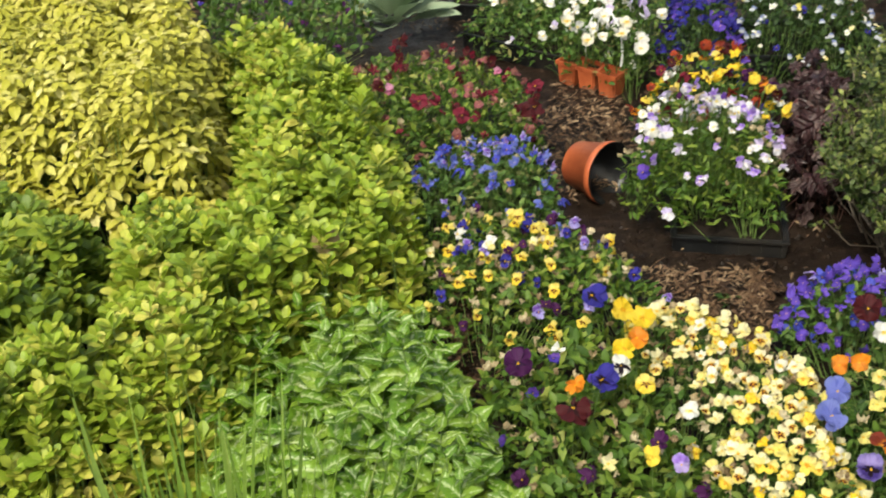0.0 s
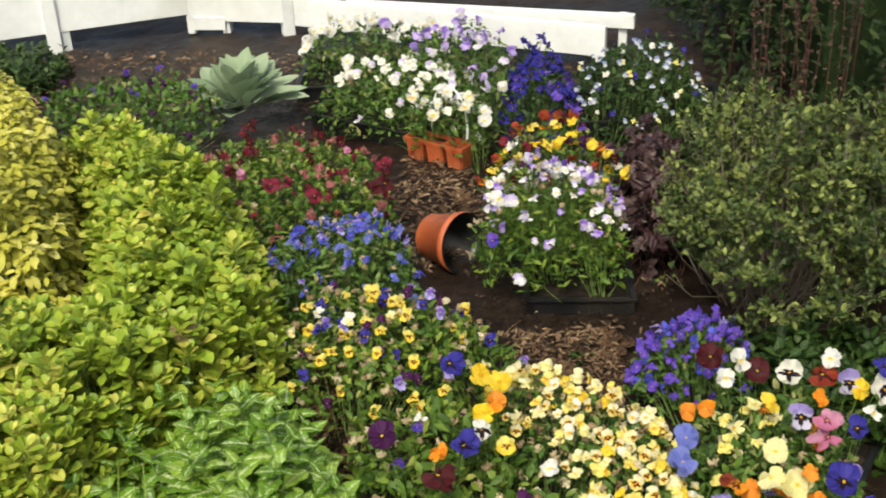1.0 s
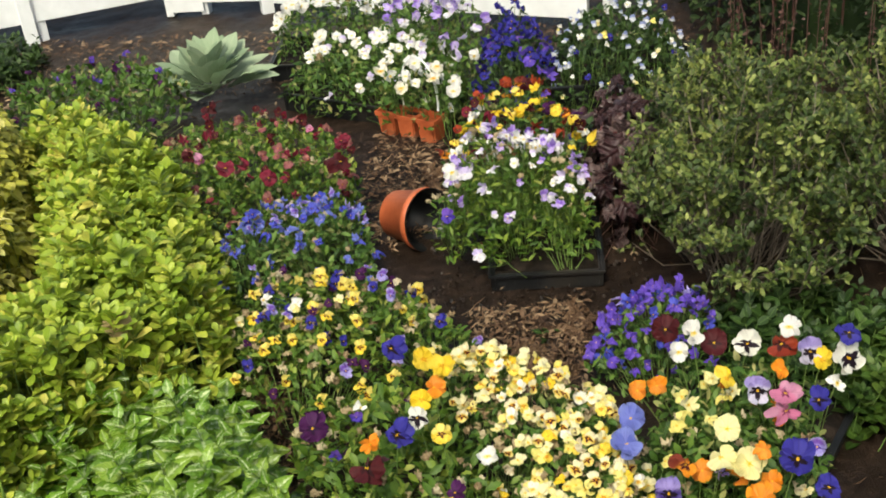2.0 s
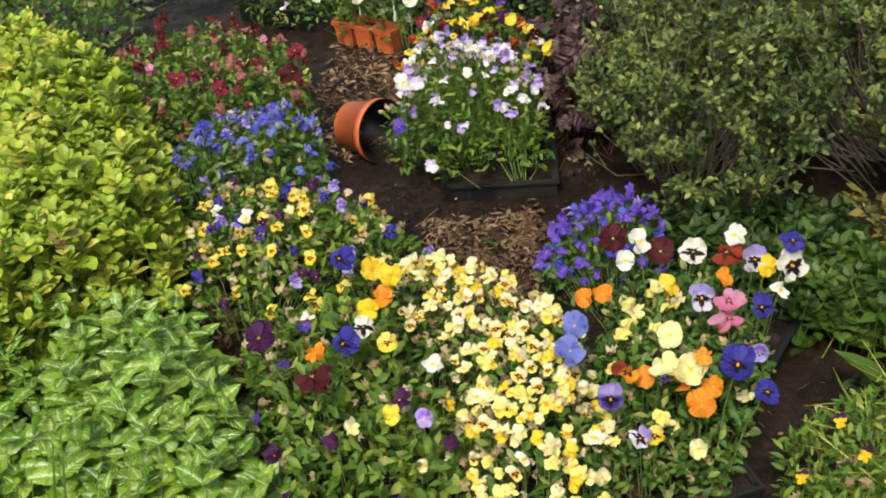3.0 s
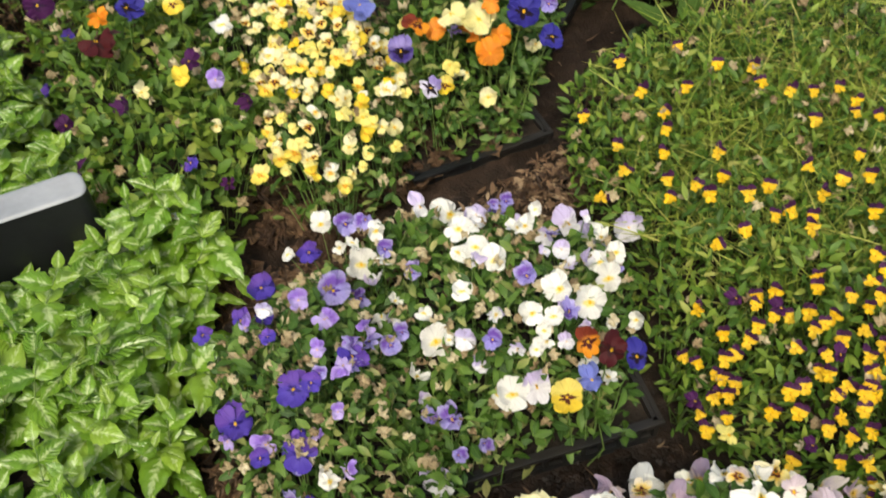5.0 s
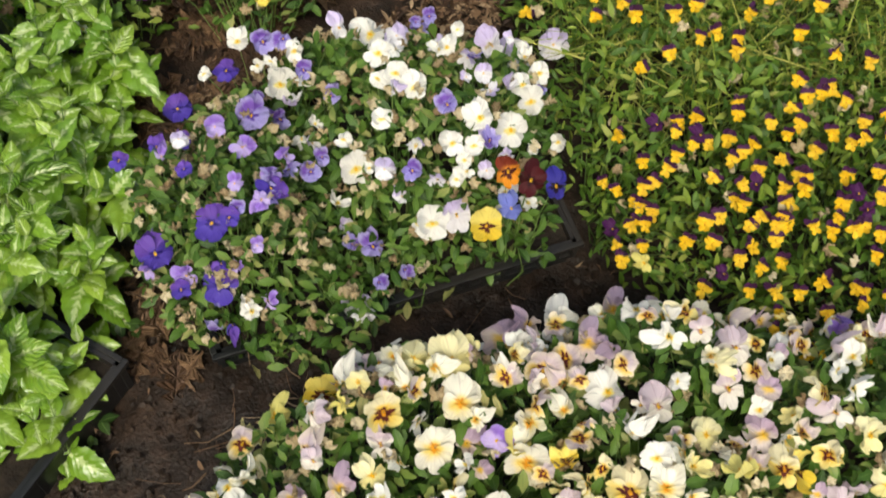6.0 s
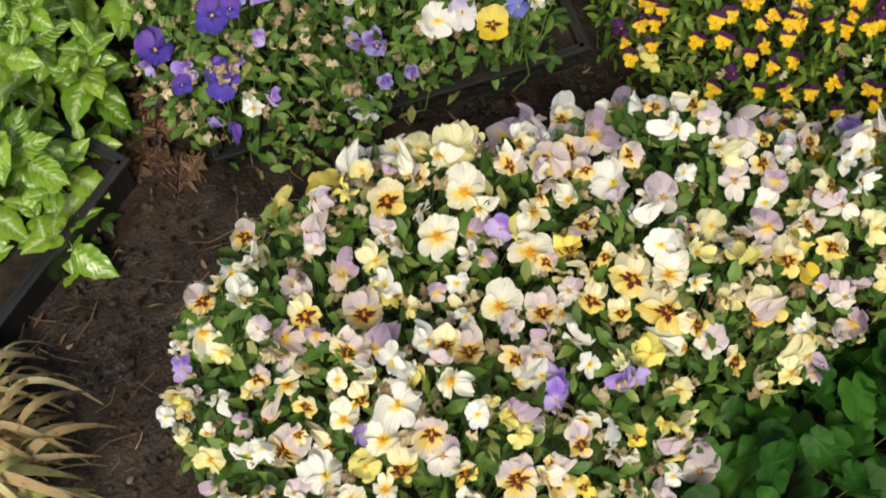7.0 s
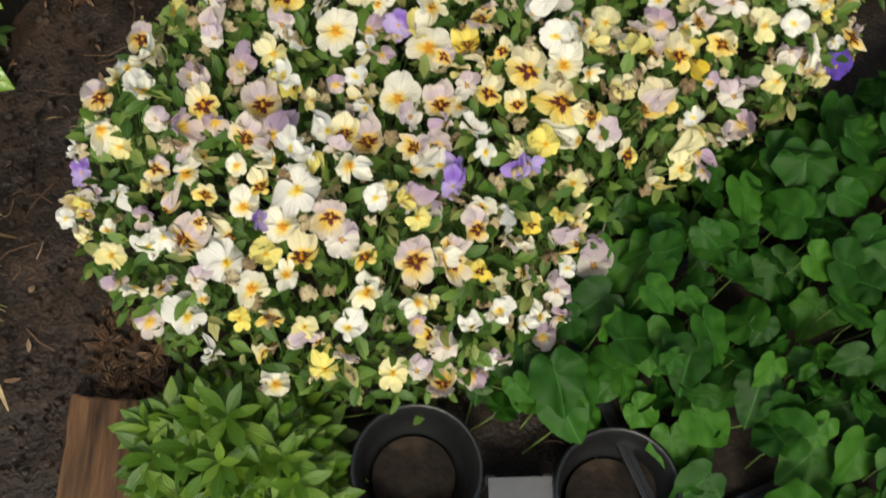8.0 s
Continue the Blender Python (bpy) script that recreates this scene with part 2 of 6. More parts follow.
M_FRESH_WEED = leaf_mat("fresh_weed_leaf", [(0.0, (0.026, 0.064, 0.009)), (0.6, (0.064, 0.122, 0.015)), (1.0, (0.13, 0.195, 0.035))], vein=(0.15, 0.25, 0.06))
M_WEED = leaf_mat("weed_leaf", [(0.0, (0.014, 0.039, 0.007)), (0.6, (0.032, 0.07, 0.011)), (1.0, (0.065, 0.112, 0.021))], vein=(0.15, 0.25, 0.06))
M_ORANGE_LEAF = leaf_mat("copper_leaf", [(0.0, (0.055, 0.085, 0.014)), (0.5, (0.13, 0.135, 0.026)), (0.8, (0.25, 0.19, 0.042)), (1.0, (0.29, 0.13, 0.035))], rough=0.5)
M_GRASS = leaf_mat("grass_blade", [(0.0, (0.2, 0.34, 0.05)), (0.6, (0.34, 0.5, 0.09)), (1.0, (0.5, 0.58, 0.18))], rough=0.45, through_light=0.5)
M_LAID_GRASS = leaf_mat("laid_grass_blade", [(0.0, (0.16, 0.24, 0.03)), (0.5, (0.34, 0.41, 0.06)), (1.0, (0.56, 0.52, 0.16))], rough=0.5, through_light=0.3)
M_STRAW = leaf_mat("straw_blade", [(0.0, (0.13, 0.08, 0.035)), (0.3, (0.38, 0.27, 0.13)), (0.65, (0.64, 0.52, 0.31)), (0.78, (0.42, 0.42, 0.14)), (1.0, (0.13, 0.24, 0.035))], rough=0.7, blotch=(0.16, 0.09, 0.045), patch=(9.0, 0.6))
M_STEM = plain_mat("green_stem", (0.08, 0.16, 0.03), (0.16, 0.22, 0.06), 40, 0.5)
M_TWIG = plain_mat("grey_twig", (0.085, 0.065, 0.05), (0.2, 0.17, 0.13), 40, 0.8)
M_RED_STEM = plain_mat("red_stem", (0.04, 0.018, 0.013), (0.095, 0.042, 0.03), 30, 0.7)
M_DEAD = leaf_mat("dead_leaf", [(0.0, (0.065, 0.036, 0.02)), (0.5, (0.17, 0.1, 0.054)), (1.0, (0.4, 0.29, 0.175))], vein=(0.1, 0.05, 0.03), rough=0.75, through_light=0.1)
M_DEAD_ONE = leaf_mat("fallen_oak_leaf", [(0.0, (0.035, 0.018, 0.01)), (0.5, (0.09, 0.048, 0.024)), (1.0, (0.21, 0.125, 0.065))], vein=(0.07, 0.035, 0.02), rough=0.6, through_light=0.1, per_object=True, relief=0.7)
M_WILT = leaf_mat("withered_petal", [(0.0, (0.22, 0.14, 0.07)), (0.5, (0.5, 0.4, 0.23)), (1.0, (0.78, 0.7, 0.5))], rough=0.8, per_object=True)
M_BLACK = plain_mat("black_plastic", (0.006, 0.0065, 0.007), (0.012, 0.013, 0.014), 14, 0.36, 0.08, 0.35, dirt=(0.03, 0.024, 0.018))
M_GREY = plain_mat("faded_grey_plastic", (0.22, 0.23, 0.245), (0.3, 0.31, 0.33), 14, 0.42, 0.08, 0.5, dirt=(0.12, 0.11, 0.1))
M_CANE = plain_mat("dry_cane", (0.06, 0.035, 0.015), (0.17, 0.11, 0.045), 30, 0.7, 0.3, 0.3, stretch=(3, 3, 3))
M_TAN = plain_mat("dry_tan_leaf", (0.13, 0.1, 0.04), (0.235, 0.185, 0.085), 60, 0.8, 0.3, 0.2)
M_DULL_GREY = plain_mat("dull_grey_plastic", (0.05, 0.053, 0.06), (0.085, 0.09, 0.1), 14, 0.45, 0.08, 0.4, dirt=(0.07, 0.06, 0.05))
M_TERRA = plain_mat("terracotta_plastic", (0.32, 0.068, 0.024), (0.44, 0.115, 0.04), 18, 0.45, 0.1, 0.45, dirt=(0.2, 0.08, 0.045))
M_WHITE = plain_mat("white_paint", (0.6, 0.62, 0.62), (0.72, 0.74, 0.74), 6, 0.42, 0.05, 0.45, dirt=(0.48, 0.48, 0.44))
M_WOOD = plain_mat("weathered_timber", (0.018, 0.009, 0.005), (0.125, 0.064, 0.029), 7, 0.8, 0.9, 0.25, stretch=(9, 1.0, 4), bump_scale=22, dirt=(0.03, 0.018, 0.012))

DARK = (0.012, 0.004, 0.014)
PETALS = {
    "white": petal_mat("petal_white", (0.86, 0.86, 0.81), vary=0.05, eye_r=0.05, throat=((0.86, 0.74, 0.25), 0.2)),
    "white_blotch": petal_mat("petal_white_blotch", (0.86, 0.86, 0.76), blotch=DARK, blotch_r=0.3),
    "white_lilac": petal_mat("petal_white_lilac", (0.8, 0.79, 0.83), upper=(0.62, 0.54, 0.8), vary=0.2),
    "lilac": petal_mat("petal_lilac", (0.5, 0.4, 0.78), upper=(0.28, 0.15, 0.6), edge=(0.44, 0.32, 0.76)),
    "cream": petal_mat("petal_cream", (0.84, 0.76, 0.32), upper=(0.84, 0.8, 0.5), vary=0.3, blotch=(0.8, 0.46, 0.02), blotch_r=0.1),
    "cream_face": petal_mat("petal_cream_face", (0.86, 0.72, 0.24), upper=(0.84, 0.78, 0.52), blotch=(0.1, 0.014, 0.012), blotch_r=0.23, eye=(0.85, 0.4, 0.02), eye_r=0.05, vary=0.25, throat=((0.87, 0.56, 0.03), 0.44)),
    "cream_orange": petal_mat("petal_cream_orange", (0.86, 0.82, 0.6), upper=(0.86, 0.85, 0.74), blotch=(0.72, 0.3, 0.02), blotch_r=0.115, eye=(0.85, 0.4, 0.02), vary=0.4, throat=((0.87, 0.68, 0.16), 0.34)),
    "cream_lilac": petal_mat("petal_cream_lilac", (0.84, 0.7, 0.36), upper=(0.62, 0.52, 0.57), blotch=(0.12, 0.018, 0.014), blotch_r=0.22, edge=(0.75, 0.67, 0.58), vary=0.3, throat=((0.87, 0.56, 0.04), 0.46)),
    "pale_mauve": petal_mat("petal_pale_mauve", (0.8, 0.75, 0.66), upper=(0.64, 0.54, 0.61), vary=0.3, blotch=(0.3, 0.1, 0.08), blotch_r=0.1),
    "dusky": petal_mat("petal_dusky", (0.66, 0.53, 0.5), upper=(0.5, 0.38, 0.5), vary=0.4, throat=((0.8, 0.55, 0.12), 0.3)),
    "yellow": petal_mat("petal_yellow", (0.86, 0.62, 0.03), vary=0.15, blotch=(0.7, 0.32, 0.02), blotch_r=0.12),
    "lemon": petal_mat("petal_lemon", (0.84, 0.74, 0.18), vary=0.35, blotch=(0.8, 0.44, 0.02), blotch_r=0.1),
    "yellow_face": petal_mat("petal_yellow_face", (0.86, 0.62, 0.04), upper=(0.85, 0.72, 0.18), blotch=(0.1, 0.02, 0.01), blotch_r=0.2),
    "yellow_eye": petal_mat("petal_yellow_eye", (0.86, 0.66, 0.07), upper=(0.86, 0.76, 0.28), blotch=(0.65, 0.26, 0.02), blotch_r=0.15),
    "jumpup": petal_mat("petal_jumpup", (0.88, 0.56, 0.012), upper=(0.06, 0.012, 0.06), eye=(0.5, 0.2, 0.01), vary=0.1, split=(0.24, 0.28)),
    "pale_lemon": petal_mat("petal_pale_lemon", (0.87, 0.82, 0.36), vary=0.3, blotch=(0.86, 0.6, 0.05), blotch_r=0.1),
    "orange": petal_mat("petal_orange", (0.87, 0.27, 0.01), vary=0.16, edge=(0.88, 0.36, 0.02)),
    "orange_face": petal_mat("petal_orange_face", (0.86, 0.32, 0.015), upper=(0.2, 0.03, 0.012), blotch=(0.08, 0.01, 0.01), blotch_r=0.22, vary=0.05),
    "blue": petal_mat("petal_blue", (0.07, 0.085, 0.52), vary=0.12, blotch=(0.02, 0.01, 0.14), blotch_r=0.18),
    "sky_blue": petal_mat("petal_sky_blue", (0.12, 0.155, 0.53), vary=0.3, edge=(0.2, 0.25, 0.6)),
    "navy": petal_mat("petal_navy", (0.035, 0.03, 0.3), blotch=DARK, blotch_r=0.22, vary=0.05),
    "violet": petal_mat("petal_violet", (0.13, 0.065, 0.5), vary=0.18),
    "violet_face": petal_mat("petal_violet_face", (0.085, 0.05, 0.42), upper=(0.15, 0.07, 0.42), blotch=(0.025, 0.012, 0.18), blotch_r=0.16, vary=0.06),
    "violet_white": petal_mat("petal_violet_white", (0.3, 0.26, 0.66), upper=(0.17, 0.075, 0.42), blotch=(0.08, 0.03, 0.3), blotch_r=0.16, edge=(0.48, 0.44, 0.76), vary=0.35),
    "purple": petal_mat("petal_purple", (0.065, 0.008, 0.075), blotch=(0.03, 0.005, 0.04), blotch_r=0.2, vary=0.06),
    "maroon": petal_mat("petal_maroon", (0.075, 0.006, 0.009), blotch=(0.03, 0.003, 0.005), blotch_r=0.2, vary=0.05),
    "crimson": petal_mat("petal_crimson", (0.19, 0.01, 0.03), blotch=(0.06, 0.004, 0.01), blotch_r=0.22, vary=0.12),
    "rust": petal_mat("petal_rust", (0.26, 0.028, 0.01), upper=(0.34, 0.05, 0.014), blotch=(0.05, 0.006, 0.005), blotch_r=0.24, vary=0.08),
    "lavender_face": petal_mat("petal_lavender_face", (0.66, 0.64, 0.8), upper=(0.34, 0.28, 0.62), blotch=DARK, blotch_r=0.27, vary=0.1),
    "velvet": petal_mat("petal_velvet", (0.055, 0.03, 0.24), upper=(0.34, 0.28, 0.62), blotch=DARK, blotch_r=0.25, edge=(0.25, 0.2, 0.55), vary=0.06),
    "faded_red": petal_mat("petal_faded_red", (0.26, 0.07, 0.075), upper=(0.34, 0.14, 0.12), vary=0.5),
    "rose": petal_mat("petal_rose", (0.55, 0.16, 0.3), upper=(0.6, 0.28, 0.42), blotch=(0.16, 0.02, 0.08), blotch_r=0.16),
    "white_blue": petal_mat("petal_white_blue", (0.56, 0.6, 0.66), upper=(0.26, 0.31, 0.55), vary=0.3, eye=(0.8, 0.62, 0.1)),
}


# ---- mesh helpers ----
def mesh_of(name, verts, faces, material, uvs=None, flat=False):
    me = bpy.data.meshes.new(name)
    me.from_pydata([tuple(v) for v in verts], [], [tuple(f) for f in faces])
    if uvs is not None:
        lay = me.uv_layers.new(name="UVMap")
        idx = np.empty(len(me.loops), np.int32)
        me.loops.foreach_get("vertex_index", idx)
        lay.data.foreach_set("uv", np.asarray(uvs, np.float32)[idx].ravel())
    if not flat:
        me.polygons.foreach_set("use_smooth", np.ones(len(me.polygons), bool))
    me.materials.append(material)
    me.update()
    return me


def quad_mesh(name, verts, quads, uvs, material):
    """A large mesh of quads, filled straight from arrays."""
    me = bpy.data.meshes.new(name)
    n = len(quads)
    me.vertices.add(len(verts))
    me.vertices.foreach_set("co", np.asarray(verts, np.float32).ravel())
    me.loops.add(4 * n)
    me.loops.foreach_set("vertex_index", np.asarray(quads, np.int32).ravel())
    me.polygons.add(n)
    me.polygons.foreach_set("loop_start", np.arange(0, 4 * n, 4, dtype=np.int32))
    me.polygons.foreach_set("use_smooth", np.ones(n, bool))
    lay = me.uv_layers.new(name="UVMap")
    lay.data.foreach_set("uv", np.asarray(uvs, np.float32)[np.asarray(quads).ravel()].ravel())
    me.materials.append(material)
    me.update(calc_edges=True)
    me.validate()
    return me


def part(name, data, parent, label="", kind=""):
    """Links mesh data as one object under a thing or a part."""
    ob = new(name, data)
    ob.parent = parent
    return tagged(ob, label, kind=kind)


def bm_mesh(name, bm, material, smooth_faces=False):
    me = bpy.data.meshes.new(name)
    bm.normal_update()
    bm.to_mesh(me)
    bm.free()
    if smooth_faces:
        me.polygons.foreach_set("use_smooth", np.ones(len(me.polygons), bool))
    me.materials.append(material)
    return me


def empty_thing(name, where, label, category, group="", kind=""):
    ob = new(name)
    ob.location = where
    ob.empty_display_size = 0.03
    return tagged(ob, label, category, group, kind)


def leaf_shape(profile, rows=5, fold=0.18, droop=0.15, cols=3, ripple=0.0, teeth=0.0, quilt=0.0):
    """A leaf of length 1 along +y, z up: half widths by row, folded at the midrib, bent down to its tip, its margin toothed and its blade puckered between the veins."""
    v = np.linspace(0, 1, rows)
    w = np.interp(v, np.linspace(0, 1, len(profile)), profile)
    w = w * (1 + teeth * np.where(np.arange(rows) % 2, 1, -1) * (w > 0.06))
    u = np.linspace(-1, 1, cols)
    V, Uu = np.meshgrid(v, u, indexing="ij")
    W = w[:, None]
    x, y = Uu * W, V.copy()
    z = np.abs(Uu) * W * fold - droop * V**2 + ripple * np.sin(V * 19 + Uu * 2.0) * np.abs(Uu) * W + quilt * np.sin(np.pi * np.abs(Uu)) * (0.5 + 0.5 * np.sin(V * 22 - np.abs(Uu) * 4)) * W
    verts = np.stack([x, y, z], -1).reshape(-1, 3)
    uv = np.stack([(Uu + 1) / 2, V], -1).reshape(-1, 2)
    quads = [(r * cols + c, r * cols + c + 1, (r + 1) * cols + c + 1, (r + 1) * cols + c) for r in range(rows - 1) for c in range(cols - 1)]
    return verts, np.array(quads), uv


L_OVATE = leaf_shape([0.03, 0.24, 0.3, 0.2, 0.02])
L_SPOON = leaf_shape([0.05, 0.08, 0.15, 0.26, 0.31, 0.25, 0.05], rows=9, fold=0.25, droop=0.16, teeth=0.07)
L_DROOP = leaf_shape([0.05, 0.15, 0.25, 0.29, 0.22, 0.04], rows=7, fold=0.3, droop=0.4, ripple=0.12)
L_LANCE = leaf_shape([0.03, 0.15, 0.18, 0.12, 0.01], fold=0.3, droop=0.25)
L_HERB = leaf_shape([0.04, 0.08, 0.14, 0.175, 0.165, 0.1, 0.012], rows=7, fold=0.22, droop=0.2)
L_PANSY = leaf_shape([0.035, 0.09, 0.2, 0.24, 0.18, 0.03], rows=7, fold=0.3, droop=0.3, ripple=0.15, teeth=0.08)
L_LAMIUM = leaf_shape([0.1, 0.28, 0.335, 0.335, 0.3, 0.23, 0.13, 0.012], rows=12, fold=0.12, droop=0.26, ripple=0.1, cols=7, teeth=0.055, quilt=0.24)
L_BLADE = leaf_shape([0.012, 0.014, 0.012, 0.009, 0.002], rows=7, fold=0.5, droop=0.3)
L_WOOLLY = leaf_shape([0.07, 0.13, 0.2, 0.245, 0.235, 0.16, 0.02], rows=9, fold=0.3, droop=0.12, cols=5, ripple=0.08)
L_SMALL = leaf_shape([0.05, 0.26, 0.24, 0.03], rows=4, fold=0.2, droop=0.1)


def frames_of(axis, normal):
    """Turns whose y follows axis and whose z leans to normal."""
    y = axis / np.linalg.norm(axis, axis=1, keepdims=True)
    x = np.cross(y, normal)
    x /= np.linalg.norm(x, axis=1, keepdims=True) + 1e-9
    z = np.cross(x, y)
    return np.stack([x, y, z], -1)


def strew(name, shape, pos, axis, normal, size, material):
    """One mesh of many leaves."""
    verts, quads, uv = shape
    R = frames_of(axis, normal)
    size = np.asarray(size)
    if size.ndim == 1:
        size = size[:, None].repeat(3, 1)
    co = np.einsum("nij,nvj->nvi", R, verts[None] * size[:, None, :]) + pos[:, None, :]
    n, k = len(pos), len(verts)
    q = (quads[None] + (np.arange(n) * k)[:, None, None]).reshape(-1, 4)
    return quad_mesh(name, co.reshape(-1, 3), q, np.tile(uv, (n, 1)), material)


def tubes(name, lines, radii, material, sides=4):
    """One mesh of many thin tapering stalks; lines: arrays (points, 3)."""
    V, Q, U, base = [], [], [], 0
    ring = np.linspace(0, 2 * np.pi, sides, endpoint=False)
    for pts, rad in zip(lines, radii):
        pts = np.asarray(pts, float)
        d = np.gradient(pts, axis=0)
        d /= np.linalg.norm(d, axis=1, keepdims=True) + 1e-9
        side = np.cross(d, (0.31, 0.77, 0.13))
        side /= np.linalg.norm(side, axis=1, keepdims=True) + 1e-9
        up = np.cross(d, side)
        r = np.linspace(rad, rad * 0.55, len(pts))[:, None, None]
        co = pts[:, None] + r * (np.cos(ring)[None, :, None] * side[:, None] + np.sin(ring)[None, :, None] * up[:, None])
        V.append(co.reshape(-1, 3))
        for i in range(len(pts) - 1):
            for s in range(sides):
                t = (s + 1) % sides
                Q.append((base + i * sides + s, base + i * sides + t, base + (i + 1) * sides + t, base + (i + 1) * sides + s))
        U.append(np.zeros((len(pts) * sides, 2)))
        base += len(pts) * sides
    return quad_mesh(name, np.concatenate(V), np.array(Q), np.concatenate(U), material)


# ---- outlines and scattering ----
def inside(poly, p):
    poly, res = np.asarray(poly), np.zeros(len(p), bool)
    j = len(poly) - 1
    for i in range(len(poly)):
        a, b = poly[i], poly[j]
        hit = ((a[1] > p[:, 1]) != (b[1] > p[:, 1])) & (p[:, 0] < (b[0] - a[0]) * (p[:, 1] - a[1]) / (b[1] - a[1] + 1e-12) + a[0])
        res ^= hit
        j = i
    return res


def rim(poly, p):
    """Distance of points to the outline."""
    poly, best = np.asarray(poly), np.full(len(p), 9.0)
    for a, b in zip(poly, np.roll(poly, -1, 0)):
        t = np.clip(((p - a) @ (b - a)) / ((b - a) @ (b - a) + 1e-12), 0, 1)
        best = np.minimum(best, np.linalg.norm(p - a - t[:, None] * (b - a), axis=1))
    return best


def spots(poly, n, apart=0.0):
    """n random places inside an outline, kept some distance apart."""
    poly = np.asarray(poly)
    lo, hi = poly.min(0), poly.max(0)
    got = np.zeros((0, 2))
    for _ in range(60):
        p = rng.uniform(lo, hi, (max(4 * n, 50), 2))
        p = p[inside(poly, p)]
        if apart <= 0:
            got = np.concatenate([got, p])
        else:
            for q in p:
                if len(got) == 0 or np.min(np.sum((got - q) ** 2, 1)) > apart * apart:
                    got = np.concatenate([got, q[None]])
                    if len(got) >= n:
                        break
        if len(got) >= n:
            break
    return got[:n]


def wave(p, scale, seed=0.0):
    """Smooth noise in about -1 to 1."""
    x, y = p[:, 0] * scale + seed, p[:, 1] * scale - seed * 1.7
    return (np.sin(x * 2.1 + 1.3 * np.sin(y * 1.7)) + np.sin(y * 2.6 + 1.1 * np.sin(x * 2.3 + 0.7)) + np.sin((x + y) * 3.7 + 0.4)) / 3


def dome(poly, p, top, edge, soft, seed=0.0):
    """Height of a clump's surface over its outline."""
    d = np.clip(rim(poly, p) / soft, 0, 1)
    s = np.sin(d * np.pi / 2)
    return edge + (top - edge) * s + 0.13 * top * wave(p, 9.0, seed)


def unit(v):
    return v / (np.linalg.norm(v, axis=-1, keepdims=True) + 1e-9)


def ways(n, rise, spread):
    """Random leaf axes: rise degrees above level, give or take spread."""
    a, e = rng.uniform(0, 2 * np.pi, n), np.radians(rng.normal(rise, spread, n))
    return np.stack([np.cos(a) * np.cos(e), np.sin(a) * np.cos(e), np.sin(e)], -1)


# ---- ground ----
def make_ground():
    """One sheet of soil: fine round the beds, reaching the horizon."""
    fine_x, fine_y = np.arange(-2.6, 2.6, 0.02), np.arange(-1.0, 5.2, 0.02)
    far = np.array([4, 7, 14, 40, 120, 400, 1200.0])
    xs, ys = np.concatenate([-far[::-1], fine_x, far]), np.concatenate([-far[::-1], fine_y, far + 3])
    X, Y = np.meshgrid(xs, ys, indexing="ij")
    p = np.stack([X.ravel(), Y.ravel()], 1)
    z = np.zeros(len(p))
    near = (p[:, 0] > -2.5) & (p[:, 0] < 2.5) & (p[:, 1] > -0.9) & (p[:, 1] < 5.1)
    fade = np.clip(np.minimum(2.5 - np.abs(p[near, 0]), np.minimum(p[near, 1] + 0.9, 5.1 - p[near, 1])) / 0.4, 0, 1)
    lumps = np.array([0.009 * noise.noise((x * 4, y * 4, 0.3)) + 0.007 * noise.noise((x * 15, y * 15, 1.1)) + 0.005 * noise.noise((x * 38, y * 38, 2.2)) for x, y in p[near]])
    z[near] = fade * lumps
    n, k = len(xs), len(ys)
    i = (np.arange(n - 1)[:, None] * k + np.arange(k - 1)[None]).ravel()
    quads = np.stack([i, i + k, i + k + 1, i + 1], 1)
    ob = new("ground", quad_mesh("ground", np.column_stack([p, z]), quads, p, M_SOIL))
    return tagged(ob, "damp dark brown garden soil between the flower beds", "soil", kind="structure")


make_ground()


# ---- flowers ----
def petal(angle, length, half, layer, cup, ruffle, phase, cols=9, rows=8):
    """One rounded petal as a small grid in the flower's plane: narrow at the throat, broad and bowed at its edge."""
    u, s = np.meshgrid(np.linspace(-1, 1, cols), np.linspace(0, 1, rows), indexing="ij")
    v = 1 - (1 - s) ** 1.7
    w = np.where(v < 0.58, np.sin(np.pi / 2 * np.clip(v / 0.58, 0, 1)) ** 0.85, np.sqrt(np.clip(1 - 0.96 * ((v - 0.58) / 0.42) ** 2, 0, 1)))
    x = half * u * np.maximum(w, 0.1)
    y = length * v * (1 + 0.5 * ruffle * np.sin(u * 3.2 + phase) * v - 0.05 * np.exp(-((u / 0.35) ** 2)) * v**4)
    z = layer + cup * v**2 * length * 2 - 0.1 * v * (1 - v) + ruffle * v**2 * np.sin(u * 3.6 * w + phase) + 0.4 * ruffle * v**4 * np.sin(u * 8.5 + 2.3 * phase) + 0.05 * np.abs(u) * v
    a = np.radians(angle - 90)
    verts = np.stack([x * np.cos(a) - y * np.sin(a), x * np.sin(a) + y * np.cos(a), z], -1).reshape(-1, 3)
    quads = [(i * rows + j, i * rows + j + 1, (i + 1) * rows + j + 1, (i + 1) * rows + j) for i in range(cols - 1) for j in range(rows - 1)]
    return verts, quads


FLOWERS = {}


